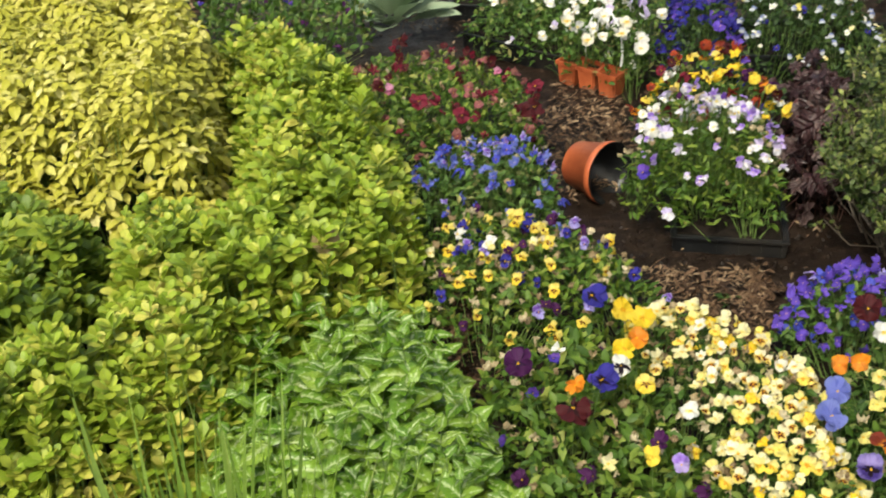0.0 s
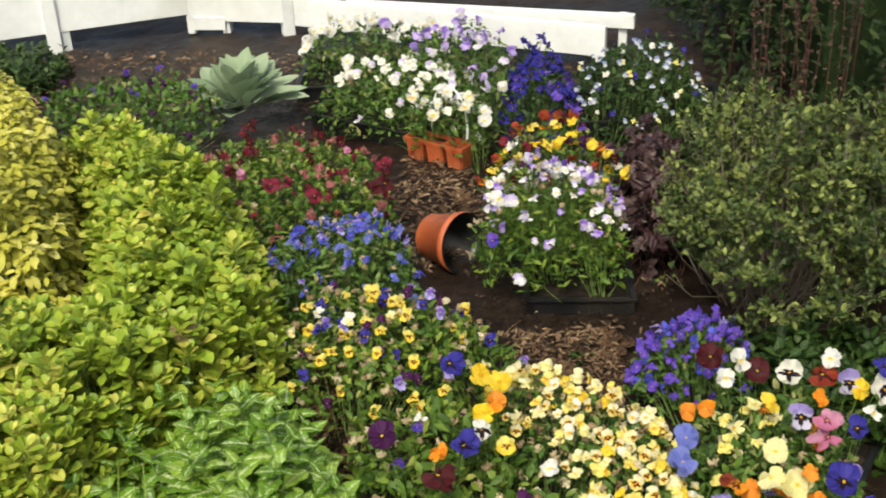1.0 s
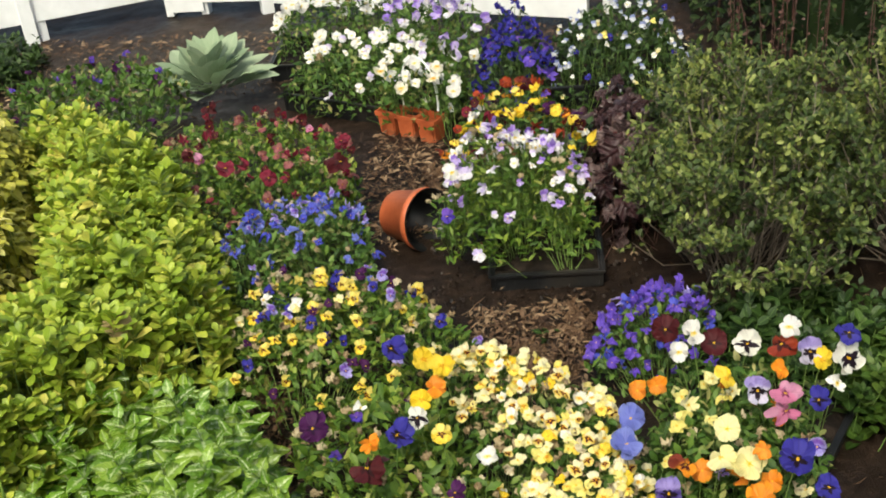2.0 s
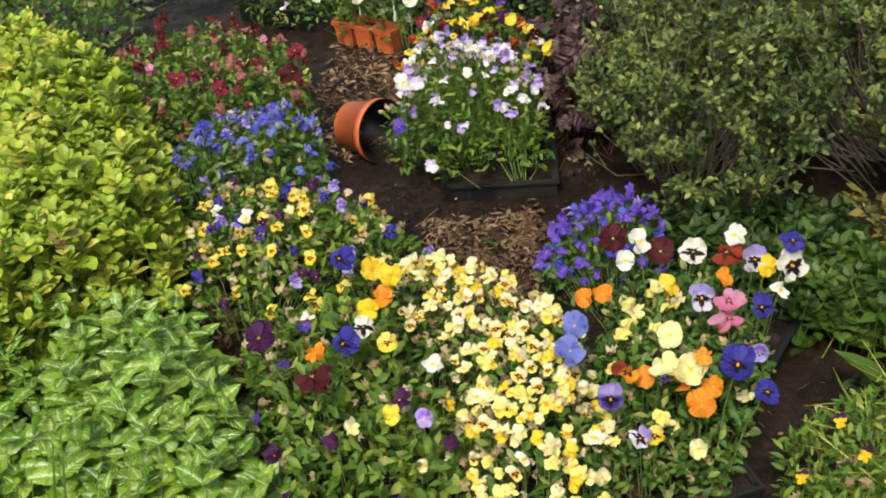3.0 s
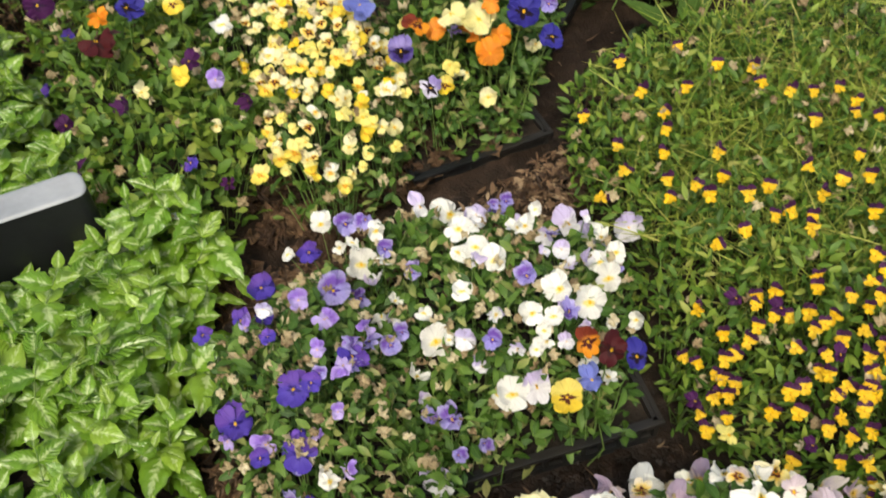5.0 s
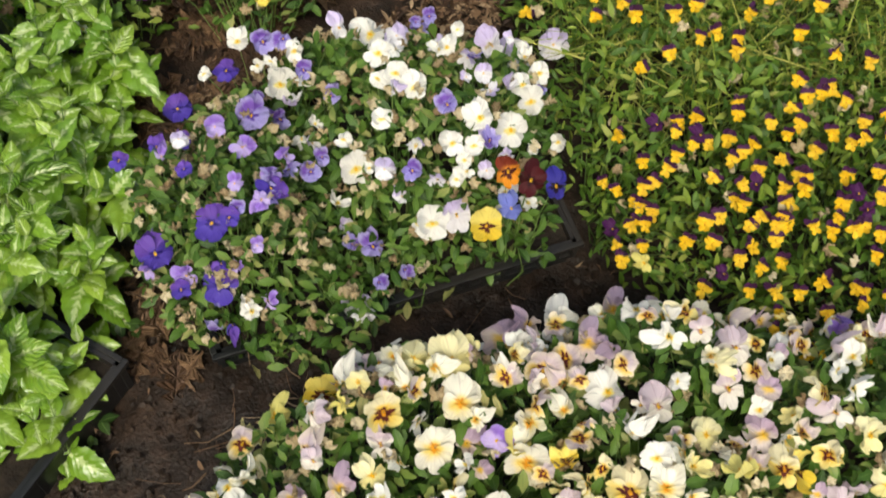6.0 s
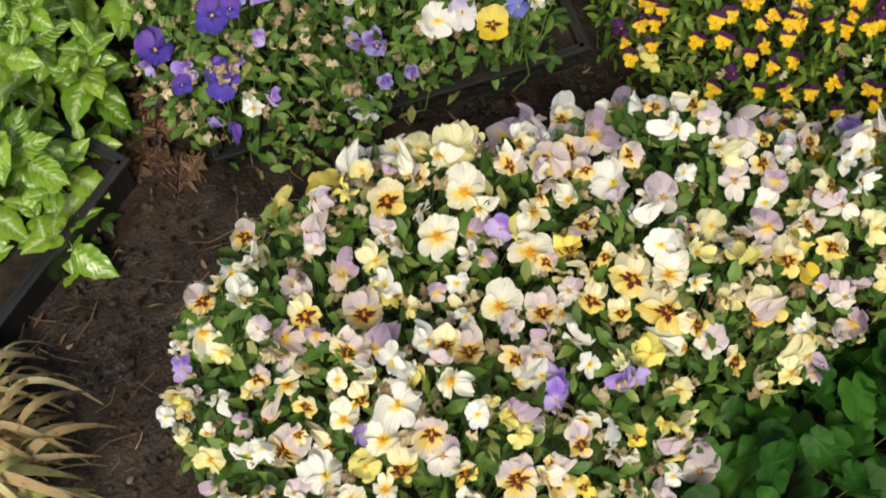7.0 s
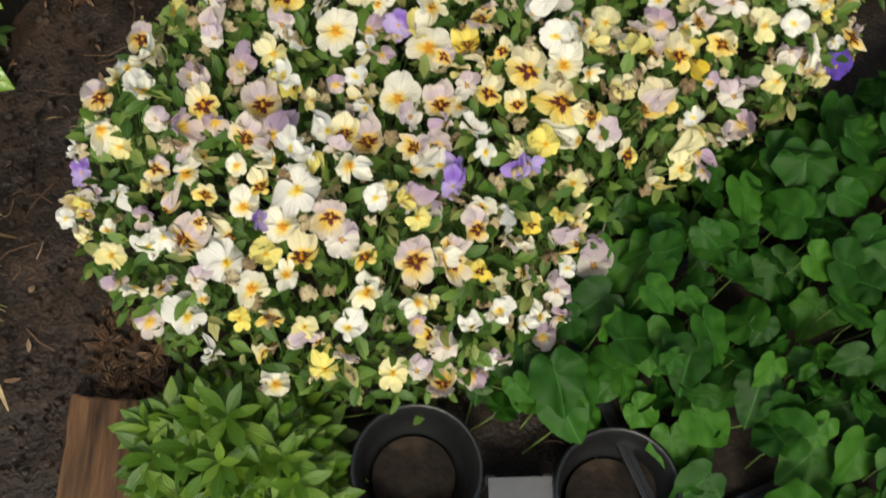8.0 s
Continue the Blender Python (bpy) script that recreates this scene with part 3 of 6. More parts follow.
def flower_data(key, form, variant, split=False):
    """One mesh for a small bloom; for a large one a list of its petals, the lip last."""
    if (key, form, variant, split) in FLOWERS:
        return FLOWERS[key, form, variant, split]
    g = np.random.default_rng(variant * 17 + len(form))
    if form == "pansy":
        plan = [(60, 0.52, 0.33, -0.1), (120, 0.52, 0.33, -0.07), (194, 0.44, 0.29, 0.0), (-14, 0.44, 0.29, 0.025), (270, 0.46, 0.39, 0.08)]
    elif form == "star":
        plan = [(66, 0.6, 0.24, -0.1), (114, 0.6, 0.24, -0.08), (158, 0.4, 0.15, 0.03), (22, 0.4, 0.15, 0.04), (240, 0.4, 0.15, 0.05), (300, 0.4, 0.15, 0.06), (90, 0.24, 0.13, 0.05)]
    else:
        plan = [(66, 0.54, 0.25, -0.08), (114, 0.54, 0.25, -0.055), (196, 0.41, 0.2, 0.0), (-16, 0.41, 0.2, 0.02), (270, 0.46, 0.29, 0.06)]
    wild = 0.07 + 0.012 * variant
    fold = (-0.05, -0.16, 0.14, -0.3, 0.06, -0.45, 0.26, -0.2, 0.5, -0.65)[variant]
    if form == "star":
        wild, fold = 0.06, 0.3 * fold
    petals = [petal(a + g.normal(0, 6), ln * g.uniform(0.86, 1.1), w * g.uniform(0.86, 1.08), lay, g.normal(fold, 0.28), wild, g.uniform(0, 6)) for a, ln, w, lay in plan]
    if split:
        FLOWERS[key, form, variant, split] = [mesh_of("petal_" + key, v, q, PETALS[key]) for v, q in petals]
    else:
        V, F, base = [], [], 0
        for v, q in petals:
            V.append(v)
            F += [tuple(base + i for i in f) for f in q]
            base += len(v)
        FLOWERS[key, form, variant, split] = mesh_of("flower_" + key, np.concatenate(V), F, PETALS[key])
    return FLOWERS[key, form, variant, split]


WILTED = []


def wilted_data(variant):
    """A spent bloom: shrivelled petals hanging together."""
    while len(WILTED) < 4:
        g = np.random.default_rng(90 + len(WILTED))
        V, F, uv, base = [], [], [], 0
        for a in np.arange(5) * 72 + g.uniform(0, 40):
            v, q = petal(a, g.uniform(0.35, 0.5), 0.2, 0.0, g.uniform(-0.5, -0.2), 0.16, g.uniform(0, 6))
            V.append(v + g.normal(0, 0.02, v.shape))
            F += [tuple(base + i for i in f) for f in q]
            uv.append(np.column_stack([np.full(len(v), 0.2), np.linspace(0, 1, len(v))]))
            base += len(v)
        WILTED.append(mesh_of("spent_bloom", np.concatenate(V), F, M_WILT, np.concatenate(uv)))
    return WILTED[variant % 4]


def place(ob, pos, facing, size, spin=0.0, top=(0, 0, 1)):
    """Sets a bloom: its face along facing, its top upward, under its plant."""
    z = Vector(facing).normalized()
    x = Vector(top).cross(z)
    x = x.normalized() if x.length > 1e-3 else Vector((1, 0, 0))
    y = z.cross(x)
    m = Matrix((x, y, z)).transposed().to_4x4() @ pose(0, 0, 0, 0, 0, spin)
    base = ob.parent.location if ob.parent else Vector()
    ob.matrix_basis = Matrix.Translation(Vector(pos) - base) @ m @ Matrix.Diagonal((size, size, size, 1))


def bloom(parent, key, pos, size, form, facing=None, turn=0.42, tidy=False):
    variant = int(rng.integers(0, 6 if tidy else 8 if size > 0.0395 else 10))
    if size > 0.0395:
        *others, lip = flower_data(key, form, variant, True)
        ob = part("flower", lip, parent)
        for data in others:
            part("petal", data, ob)
    else:
        ob = part("flower", flower_data(key, form, variant), parent)
    if facing is None:
        facing = np.array([-0.12, -0.6, 0.62]) if tidy else np.array([-0.05, -0.46, 0.66])
        if form == "star":
            facing = np.array([-0.38, -0.55, 0.76])
        facing = facing + rng.normal(0, turn, 3) * (1.0, 0.75, 0.75)
    place(ob, pos, facing, size, float(rng.normal(0, 14)))
    return ob


def bed(name, label, category, outline, top, edge, soft, plants, blooms, mix=(), size=(0.03, 0.04), form="viola", named=(), spent=0, leaf=L_PANSY, leaf_material=None,
        leaf_size=0.022, density=12500, group="", rise=24, lift=(0.005, 0.035), seed=0.0, fall=1.8, bloom_area=None, floor=0.0, turn=0.66, tidy=False):
    """A drift of plants over an outline: each plant carries its own foliage, stalks and blooms."""
    poly = np.array(outline, float)
    named = [(k, q if len(q) == 3 else (*q, floor + 0.02 + float(dome(poly, np.array([q]), top, edge, soft, seed)[0])), s) for k, q, s in named]
    lo, hi = poly.min(0), poly.max(0)
    centres = spots(poly, plants, 0.6 * math.sqrt(np.prod(hi - lo) / plants))
    roots = []
    for c in centres:
        roots.append(empty_thing(name, (c[0], c[1], floor), label, category, group or name + " drift"))
    area = abs(np.sum(poly[:, 0] * np.roll(poly[:, 1], -1) - poly[:, 1] * np.roll(poly[:, 0], -1))) / 2
    nearest = lambda p: np.argmin(((p[:, None, :2] - centres[None]) ** 2).sum(-1), 1)
    # foliage
    n = int(area * density)
    p = spots(poly, n)
    h = dome(poly, p, top, edge, soft, seed)
    depth = rng.uniform(0, 1, n) ** fall
    pos = np.column_stack([p, floor + h * (1 - 0.8 * depth)])
    own, ax = nearest(pos), ways(n, rise, 32)
    nrm = unit(np.array([0, 0, 1.0]) + rng.normal(0, 0.5, (n, 3)))
    sz = leaf_size * rng.uniform(0.6, 1.25, n)
    stalks = [[] for _ in roots]
    # blooms
    flowers = []
    if blooms:
        fp = spots(bloom_area if bloom_area is not None else poly, blooms, size[0] * 0.5)
        fh = floor + dome(poly, fp, top, edge, soft, seed) + rng.uniform(lift[0], lift[1], len(fp))
        keys = [k for k, w in mix]
        wts = np.array([w for k, w in mix], float)
        pick = rng.choice(len(keys), len(fp), p=wts / wts.sum())
        taken = np.array([q[:2] for _, q, _ in named]) if named else np.zeros((0, 2))
        for q, z, k in zip(fp, fh, pick):
            if len(taken) and np.min(np.sum((taken - q) ** 2, 1)) < (size[1] * 0.5) ** 2:
                continue
            flowers.append((keys[k], (q[0], q[1], z), rng.uniform(*size)))
    loose = len(flowers)
    flowers += [(k, q, s) for k, q, s in named]
    for j, (k, q, s) in enumerate(flowers):
        i = int(nearest(np.array([q]))[0])
        big = s > 0.044 or (form == "pansy" and rng.uniform() < 0.65)
        bloom(roots[i], k, q, s, "star" if k == "jumpup" else "pansy" if big else "viola", turn=turn if j < loose else 0.26, tidy=tidy or j >= loose)
        foot = np.array(q) * (1, 1, 0) + (0.5 * (centres[i][0] - q[0]), 0.5 * (centres[i][1] - q[1]), floor + 0.2 * (q[2] - floor))
        mid = (foot + np.array(q)) / 2 + (0, 0.008, 0.012)
        stalks[i].append(np.array([foot, mid, np.array(q) - (0, -0.004, 0.004)]))
    if spent:
        wp = spots(poly, spent, 0.008)
        wz = floor + dome(poly, wp, top, edge, soft, seed) + rng.uniform(-0.02, 0.025, len(wp))
        for q, z, i in zip(wp, wz, nearest(wp)):
            ob = new("spent_bloom", wilted_data(int(rng.integers(0, 4))))
            ob.parent = roots[i]
            place(ob, (q[0], q[1], z), rng.normal(0, 0.7, 3) + (0, -0.3, 0.2), rng.uniform(0.7, 1.25) * size[0], float(rng.uniform(0, 360)))
    for i, root in enumerate(roots):
        base = np.array(root.location)
        sel = own == i
        if sel.any():
            part("foliage", strew("foliage", leaf, pos[sel] - base, ax[sel], nrm[sel], sz[sel], leaf_material or M_PANSY_LEAF), root, kind="stuff")
        k = int(sel.sum() * 0.05) + 3
        some = rng.choice(np.where(sel)[0], min(k, sel.sum()), replace=False) if sel.any() else []
        for j in some:
            e = pos[j]
            f = np.array([0.4 * e[0] + 0.6 * base[0], 0.4 * e[1] + 0.6 * base[1], floor])
            stalks[i].append(np.array([f, (f + e) / 2 + rng.normal(0, 0.008, 3), e]))
        if stalks[i]:
            part("stemwork", tubes("stemwork", [s - base for s in stalks[i]], rng.uniform(0.0008, 0.0014, len(stalks[i])), M_STEM), root, kind="stuff")
    return roots


# ---- trays, pots and boards ----
def box_into(bm, lo, hi, bevel=0.0):
    lo, hi = Vector(lo), Vector(hi)
    r = bmesh.ops.create_cube(bm, size=1.0, matrix=Matrix.Translation((lo + hi) / 2) @ Matrix.Diagonal((*(hi - lo), 1)))
    if bevel:
        bmesh.ops.bevel(bm, geom=list({e for v in r["verts"] for e in v.link_edges}), offset=bevel, segments=2, affect="EDGES", profile=0.6)


def nursery_tray(m, w, d, hgt, label, slots=True, material=None, soil=True, base_material=None):
    """A thin black plant tray: floor, four slotted sides and a turned-out rim."""
    material = material or M_BLACK
    tray = tagged(new("nursery_tray"), label, "tray", "plant trays")
    t = 0.003
    bm = bmesh.new()
    box_into(bm, (-w / 2, -d / 2, 0), (w / 2, d / 2, t))
    part("tray_floor", bm_mesh("tray_floor", bm, base_material or material), tray)
    for sx, sy in ((0, -1), (0, 1), (-1, 0), (1, 0)):
        bm = bmesh.new()
        ln = w if sy else d
        if slots:
            box_into(bm, (-ln / 2, -t, t), (ln / 2, t, hgt * 0.3))
            box_into(bm, (-ln / 2, -t, hgt * 0.78), (ln / 2, t, hgt))
            k = int(ln / 0.026)
            for i in range(k + 1):
                x = -ln / 2 + ln * i / k
                box_into(bm, (x - 0.004, -t * 0.9, hgt * 0.3), (x + 0.004, t * 0.9, hgt * 0.78))
        else:
            box_into(bm, (-ln / 2, -t, t), (ln / 2, t, hgt))
            for i in range(int(ln / 0.05) + 1):
                x = -ln / 2 + 0.05 * i
                box_into(bm, (x - 0.003, -t * 1.5, t), (x + 0.003, t * 1.5, hgt * 0.96))
        turn = pose(sx * (w / 2 - t), sy * (d / 2 - t), 0, 0, 0, 90 if sx else 0)
        bmesh.ops.transform(bm, matrix=turn, verts=bm.verts)
        part("tray_side", bm_mesh("tray_side", bm, material), tray)
    bm = bmesh.new()
    r = 0.008
    for lo, hi in (((-w / 2 - r, -d / 2 - r), (w / 2 + r, -d / 2)), ((-w / 2 - r, d / 2), (w / 2 + r, d / 2 + r)), ((-w / 2 - r, -d / 2), (-w / 2, d / 2)), ((w / 2, -d / 2), (w / 2 + r, d / 2))):
        box_into(bm, (*lo, hgt - 0.006), (*hi, hgt + 0.002), 0.0015)
    part("rim", bm_mesh("rim", bm, material), tray)
    if soil:
        bm = bmesh.new()
        bmesh.ops.create_grid(bm, x_segments=24, y_segments=24, size=0.5, matrix=Matrix.Translation((0, 0, hgt * 0.75)) @ Matrix.Diagonal((w - 0.012, d - 0.012, 1, 1)))
        for v in bm.verts:
            v.co.z += 0.008 * noise.noise(v.co * 40)
        part("potting_soil", bm_mesh("potting_soil", bm, M_POTTING, True), tray, "dark crumbly potting soil")
    tray.matrix_basis = m
    return tray


def turned(profile, material, name, seg=32, wall=None):
    """A body turned round z from (radius, height) pairs."""
    bm = bmesh.new()
    rings = []
    for r, z in profile:
        rings.append([bm.verts.new((r * math.cos(a), r * math.sin(a), z)) for a in (2 * math.pi * i / seg for i in range(seg))])
    for a, b in zip(rings, rings[1:]):
        for i in range(seg):
            bm.faces.new((a[i], a[(i + 1) % seg], b[(i + 1) % seg], b[i]))
    return bm_mesh(name, bm, material, True)


def plant_pot(m, r, hgt, material, label, soil=0.8, floor_discs=False, inside=None):
    """A thin-walled pot with a rolled rim."""
    pot = tagged(new("plant_pot"), label, "plant pot")
    b = r * 0.74
    body = [(0.001, 0), (b, 0), (b + 0.002, 0.003), (r - 0.006, hgt - 0.022), (r, hgt - 0.022), (r + 0.002, hgt - 0.012), (r + 0.002, hgt - 0.002), (r, hgt), (r - 0.003, hgt - 0.002), (r - 0.009, hgt - 0.03), (b - 0.003, 0.004), (0.001, 0.004)]
    part("pot_wall", turned(body, material, "pot_wall"), pot)
    if inside:
        # thin inner skin, carried up over the rim
        part("lining", turned([(0.001, 0.006), (b - 0.005, 0.0065), (r - 0.011, hgt - 0.026), (r - 0.003, hgt + 0.001), (r + 0.0025, hgt + 0.0015)], inside, "lining"), pot, "black inner face of the pot")
    if soil:
        rs = b + (r - b) * soil - 0.009
        disc = turned([(0.001, hgt * soil + 0.006), (rs * 0.5, hgt * soil + 0.003), (rs, hgt * soil)], M_POTTING, "potting_soil", 24)
        part("potting_soil", disc, pot, "dark potting soil")
    if floor_discs:
        # solid pale discs; their colour imitates daylight through drain holes
        for i in range(7):
            a = i * 1.05
            hole = turned([(0.001, 0.0085), (0.005, 0.0085), (0.0065, 0.0065)], M_WILT, "drain_hole", 10)
            o = part("drain_hole", hole, pot, "pale disc coloured like daylight through a drain hole")
            o.location = (b * 0.62 * math.cos(a), b * 0.62 * math.sin(a), 0.0)
    pot.matrix_basis = m
    return pot


# ---- the beds of violas and pansies ----
def spread(key, places):
    """Blooms of one kind at (x, y, width), at the height of their plants."""
    return [(key, (x, y), w) for x, y, w in places]


CREAM_CREAM_ORANGE = [(0.404, 0.481, 0.047), (0.494, 0.445, 0.050), (0.61, 0.37, 0.039), (0.445, 0.39, 0.046), (0.223, 0.358, 0.039), (0.269, 0.312, 0.033), (0.301, 0.285, 0.039), (0.258, 0.243, 0.039), (0.442, 0.519, 0.050)]
CREAM_LILAC = [(0.469, 0.475, 0.035), (0.104, 0.462, 0.031), (0.47, 0.28, 0.034)]
CREAM_YELLOW_FACE = [(0.531, 0.432, 0.033), (0.765, 0.37, 0.047), (0.477, 0.198, 0.025), (0.544, 0.236, 0.024), (0.304, 0.617, 0.050)]
CREAM_WHITE = [(0.61, 0.399, 0.035), (0.081, 0.405, 0.023), (0.322, 0.307, 0.048), (0.391, 0.277, 0.026), (0.24, 0.27, 0.044), (0.168, 0.315, 0.028), (0.496, 0.169, 0.035), (0.188, 0.245, 0.045), (0.34, 0.185, 0.034), (0.51, 0.303, 0.029), (0.35, 0.632, 0.033), (0.595, 0.493, 0.045), (0.591, 0.623, 0.048), (0.671, 0.526, 0.037)]
CREAM_CREAM_FACE = [(0.578, 0.379, 0.045), (0.536, 0.373, 0.033), (0.603, 0.341, 0.047), (0.704, 0.319, 0.043), (0.559, 0.351, 0.026), (0.255, 0.416, 0.039), (0.237, 0.333, 0.026), (0.289, 0.321, 0.030), (0.312, 0.255, 0.042), (0.369, 0.232, 0.033), (0.67, 0.29, 0.035), (0.361, 0.525, 0.045)]
CREAM_CREAM = [(0.664, 0.334, 0.030), (0.335, 0.464, 0.035), (0.139, 0.523, 0.028), (0.163, 0.424, 0.033), (0.376, 0.14, 0.035), (0.299, 0.197, 0.028), (0.607, 0.277, 0.036), (0.735, 0.273, 0.039), (0.126, 0.334, 0.035), (0.875, 0.345, 0.036), (0.445, 0.566, 0.050), (0.683, 0.427, 0.036), (0.85, 0.384, 0.037)]
CREAM_CREAM_LILAC = [(0.485, 0.373, 0.037), (0.311, 0.408, 0.042), (0.287, 0.364, 0.037), (0.403, 0.35, 0.040), (0.205, 0.3, 0.042), (0.413, 0.213, 0.044), (0.483, 0.234, 0.036), (0.206, 0.578, 0.037), (0.536, 0.532, 0.044)]
CREAM_LEMON = [(0.425, 0.249, 0.025), (0.239, 0.224, 0.025), (0.309, 0.158, 0.035), (0.577, 0.306, 0.033), (0.247, 0.603, 0.039)]
CREAM_WHITE_LILAC = [(0.352, 0.253, 0.039), (0.626, 0.209, 0.048), (0.568, 0.183, 0.031), (0.641, 0.307, 0.036), (0.817, 0.336, 0.034), (0.706, 0.525, 0.035), (0.74, 0.503, 0.044), (0.643, 0.467, 0.043), (0.719, 0.464, 0.041), (0.819, 0.412, 0.037)]
CREAM_DUSKY = [(0.147, 0.262, 0.035), (0.528, 0.633, 0.050), (0.596, 0.558, 0.039), (0.67, 0.645, 0.037), (0.3, 0.461, 0.035), (0.759, 0.453, 0.032), (0.742, 0.413, 0.037)]
CREAM_VIOLET = [(0.976, 0.365, 0.036)]
PURPLE_VIOLET_FACE = [(0.143, 0.86, 0.047), (0.223, 0.836, 0.047), (0.215, 0.787, 0.047), (0.3, 0.87, 0.038), (0.201, 1.091, 0.045), (0.276, 1.139, 0.032), (0.2, 1.022, 0.027), (0.204, 0.906, 0.024), (0.116, 1.013, 0.026)]
PURPLE_VIOLET_WHITE = [(0.296, 1.012, 0.046), (0.333, 1.052, 0.032), (0.376, 1.074, 0.031), (0.333, 1.149, 0.035), (0.354, 0.929, 0.030), (0.402, 1.018, 0.027)]
PURPLE_LILAC = [(0.277, 0.958, 0.032), (0.248, 0.994, 0.030), (0.259, 0.868, 0.024), (0.269, 0.802, 0.022)]
PURPLE_WHITE = [(0.343, 1.09, 0.047), (0.299, 1.164, 0.032), (0.37, 1.1, 0.028), (0.245, 1.129, 0.024)]
PURPLE_WHITE_LILAC = [(0.431, 1.085, 0.037)]
PALE_WHITE = [(0.471, 1.085, 0.047), (0.469, 1.019, 0.036), (0.482, 0.98, 0.032), (0.5, 0.952, 0.036), (0.41, 0.905, 0.046), (0.485, 0.807, 0.047), (0.452, 0.933, 0.030), (0.568, 0.894, 0.039), (0.607, 0.886, 0.046), (0.657, 0.954, 0.042), (0.685, 1.006, 0.032), (0.527, 0.872, 0.032), (0.554, 0.869, 0.029), (0.651, 0.976, 0.032)]
PALE_WHITE_LILAC = [(0.512, 1.081, 0.032), (0.441, 0.874, 0.032), (0.517, 0.81, 0.041), (0.623, 1.031, 0.042), (0.677, 1.082, 0.047), (0.726, 1.066, 0.047), (0.599, 0.985, 0.027)]
PALE_VIOLET_WHITE = [(0.568, 1.15, 0.026), (0.532, 0.916, 0.029), (0.471, 0.85, 0.029), (0.41, 0.821, 0.037)]


bed("crimson_pansy", "crimson and dark red pansies going over among straggly green leaves", "pansy",
    [(-0.57, 3.06), (-0.46, 3.28), (-0.26, 3.26), (-0.02, 3.08), (0.02, 2.76), (-0.08, 2.6), (-0.26, 2.64), (-0.4, 2.62)], 0.18, 0.09, 0.1, 8, 78, [("crimson", 4), ("maroon", 4), ("faded_red", 6), ("rose", 0.8)], (0.018, 0.032), "pansy",
    [("crimson", (-0.302, 2.726, 0.24), 0.052), ("crimson", (-0.193, 2.648, 0.24), 0.046), ("maroon", (-0.021, 2.648, 0.26), 0.055), ("crimson", (-0.016, 2.763, 0.26), 0.05), ("maroon", (-0.377, 3.104, 0.25), 0.05)],
    spent=90, density=13000, leaf_material=M_GRASSY)
bed("blue_viola", "bright blue violas in full flower over low green leaves", "viola",
    [(-0.316, 2.568), (-0.195, 2.725), (0.024, 2.629), (0.039, 2.457), (0.06, 2.309), (-0.2, 2.292), (-0.349, 2.349)], 0.19, 0.1, 0.1, 6, 105, [("sky_blue", 5), ("blue", 2.4), ("violet_white", 1)], (0.018, 0.028),
    spent=30, seed=1.3)
bed("faced_viola", "yellow violas with dark faces among spent blooms", "viola",
    [(-0.279, 2.32), (0.034, 2.333), (0.165, 2.199), (0.249, 2.015), (0.136, 1.92), (-0.062, 1.909), (-0.249, 2)], 0.18, 0.09, 0.1, 6, 80, [("yellow_face", 6), ("navy", 2.4), ("purple", 2.4), ("cream", 0.8), ("white", 0.5), ("violet_white", 0.8)], (0.02, 0.033),
    named=[("yellow_face", (-0.063, 2.153, 0.25), 0.038)], spent=140, seed=2.1, leaf_material=M_GRASSY, density=15000, tidy=True, turn=0.35)
bed("mixed_pansy", "sparse mixed pansies in purple, blue, red and yellow", "pansy",
    [(-0.139, 1.852), (0.116, 1.931), (0.206, 1.697), (0.293, 1.496), (0.26, 1.378), (0.129, 1.249), (-0.021, 1.323), (-0.081, 1.505)], 0.19, 0.1, 0.12, 7, 16, [("violet_face", 1), ("yellow", 1), ("cream", 1), ("white", 1), ("purple", 3)], (0.02, 0.032), "pansy",
    [("navy", (0.072, 1.854, 0.26), 0.048), ("purple", (-0.064, 1.638, 0.27), 0.052), ("orange", (0.029, 1.579, 0.27), 0.034), ("navy", (0.073, 1.595, 0.27), 0.048), ("white_blotch", (0.107, 1.632, 0.27), 0.043),
     ("yellow_face", (0.144, 1.584, 0.27), 0.036), ("maroon", (0.024, 1.522, 0.27), 0.057), ("yellow", (0.117, 1.679, 0.27), 0.039), ("orange", (0.14, 1.71, 0.27), 0.041), ("white", (0.212, 1.552, 0.24), 0.036),
     ("yellow", (0.14, 1.431, 0.25), 0.034), ("purple", (0.154, 1.476, 0.24), 0.034), ("lilac", (0.188, 1.446, 0.22), 0.031)],
    spent=75, seed=3.0, density=11000, leaf_size=0.028, leaf_material=M_GRASSY)
bed("yellow_viola", "pale and golden yellow violas flowering densely", "viola",
    [(0.108, 1.901), (0.253, 1.925), (0.442, 1.787), (0.486, 1.667), (0.478, 1.413), (0.437, 1.27), (0.324, 1.244), (0.244, 1.319), (0.256, 1.457), (0.208, 1.667)], 0.22, 0.12, 0.1, 9, 240, [("lemon", 3), ("cream", 5), ("yellow", 1.4), ("yellow_eye", 4.4), ("cream_face", 3.4), ("cream_orange", 1.4)], (0.019, 0.03),
    spent=210, seed=4.4, tidy=True, turn=0.36, named=[("yellow_eye", (0.284, 1.308, 0.17), 0.036), ("yellow_eye", (0.228, 1.265, 0.18), 0.034), ("yellow", (0.127, 1.837, 0.24), 0.045), ("yellow", (0.159, 1.795, 0.25), 0.045)])
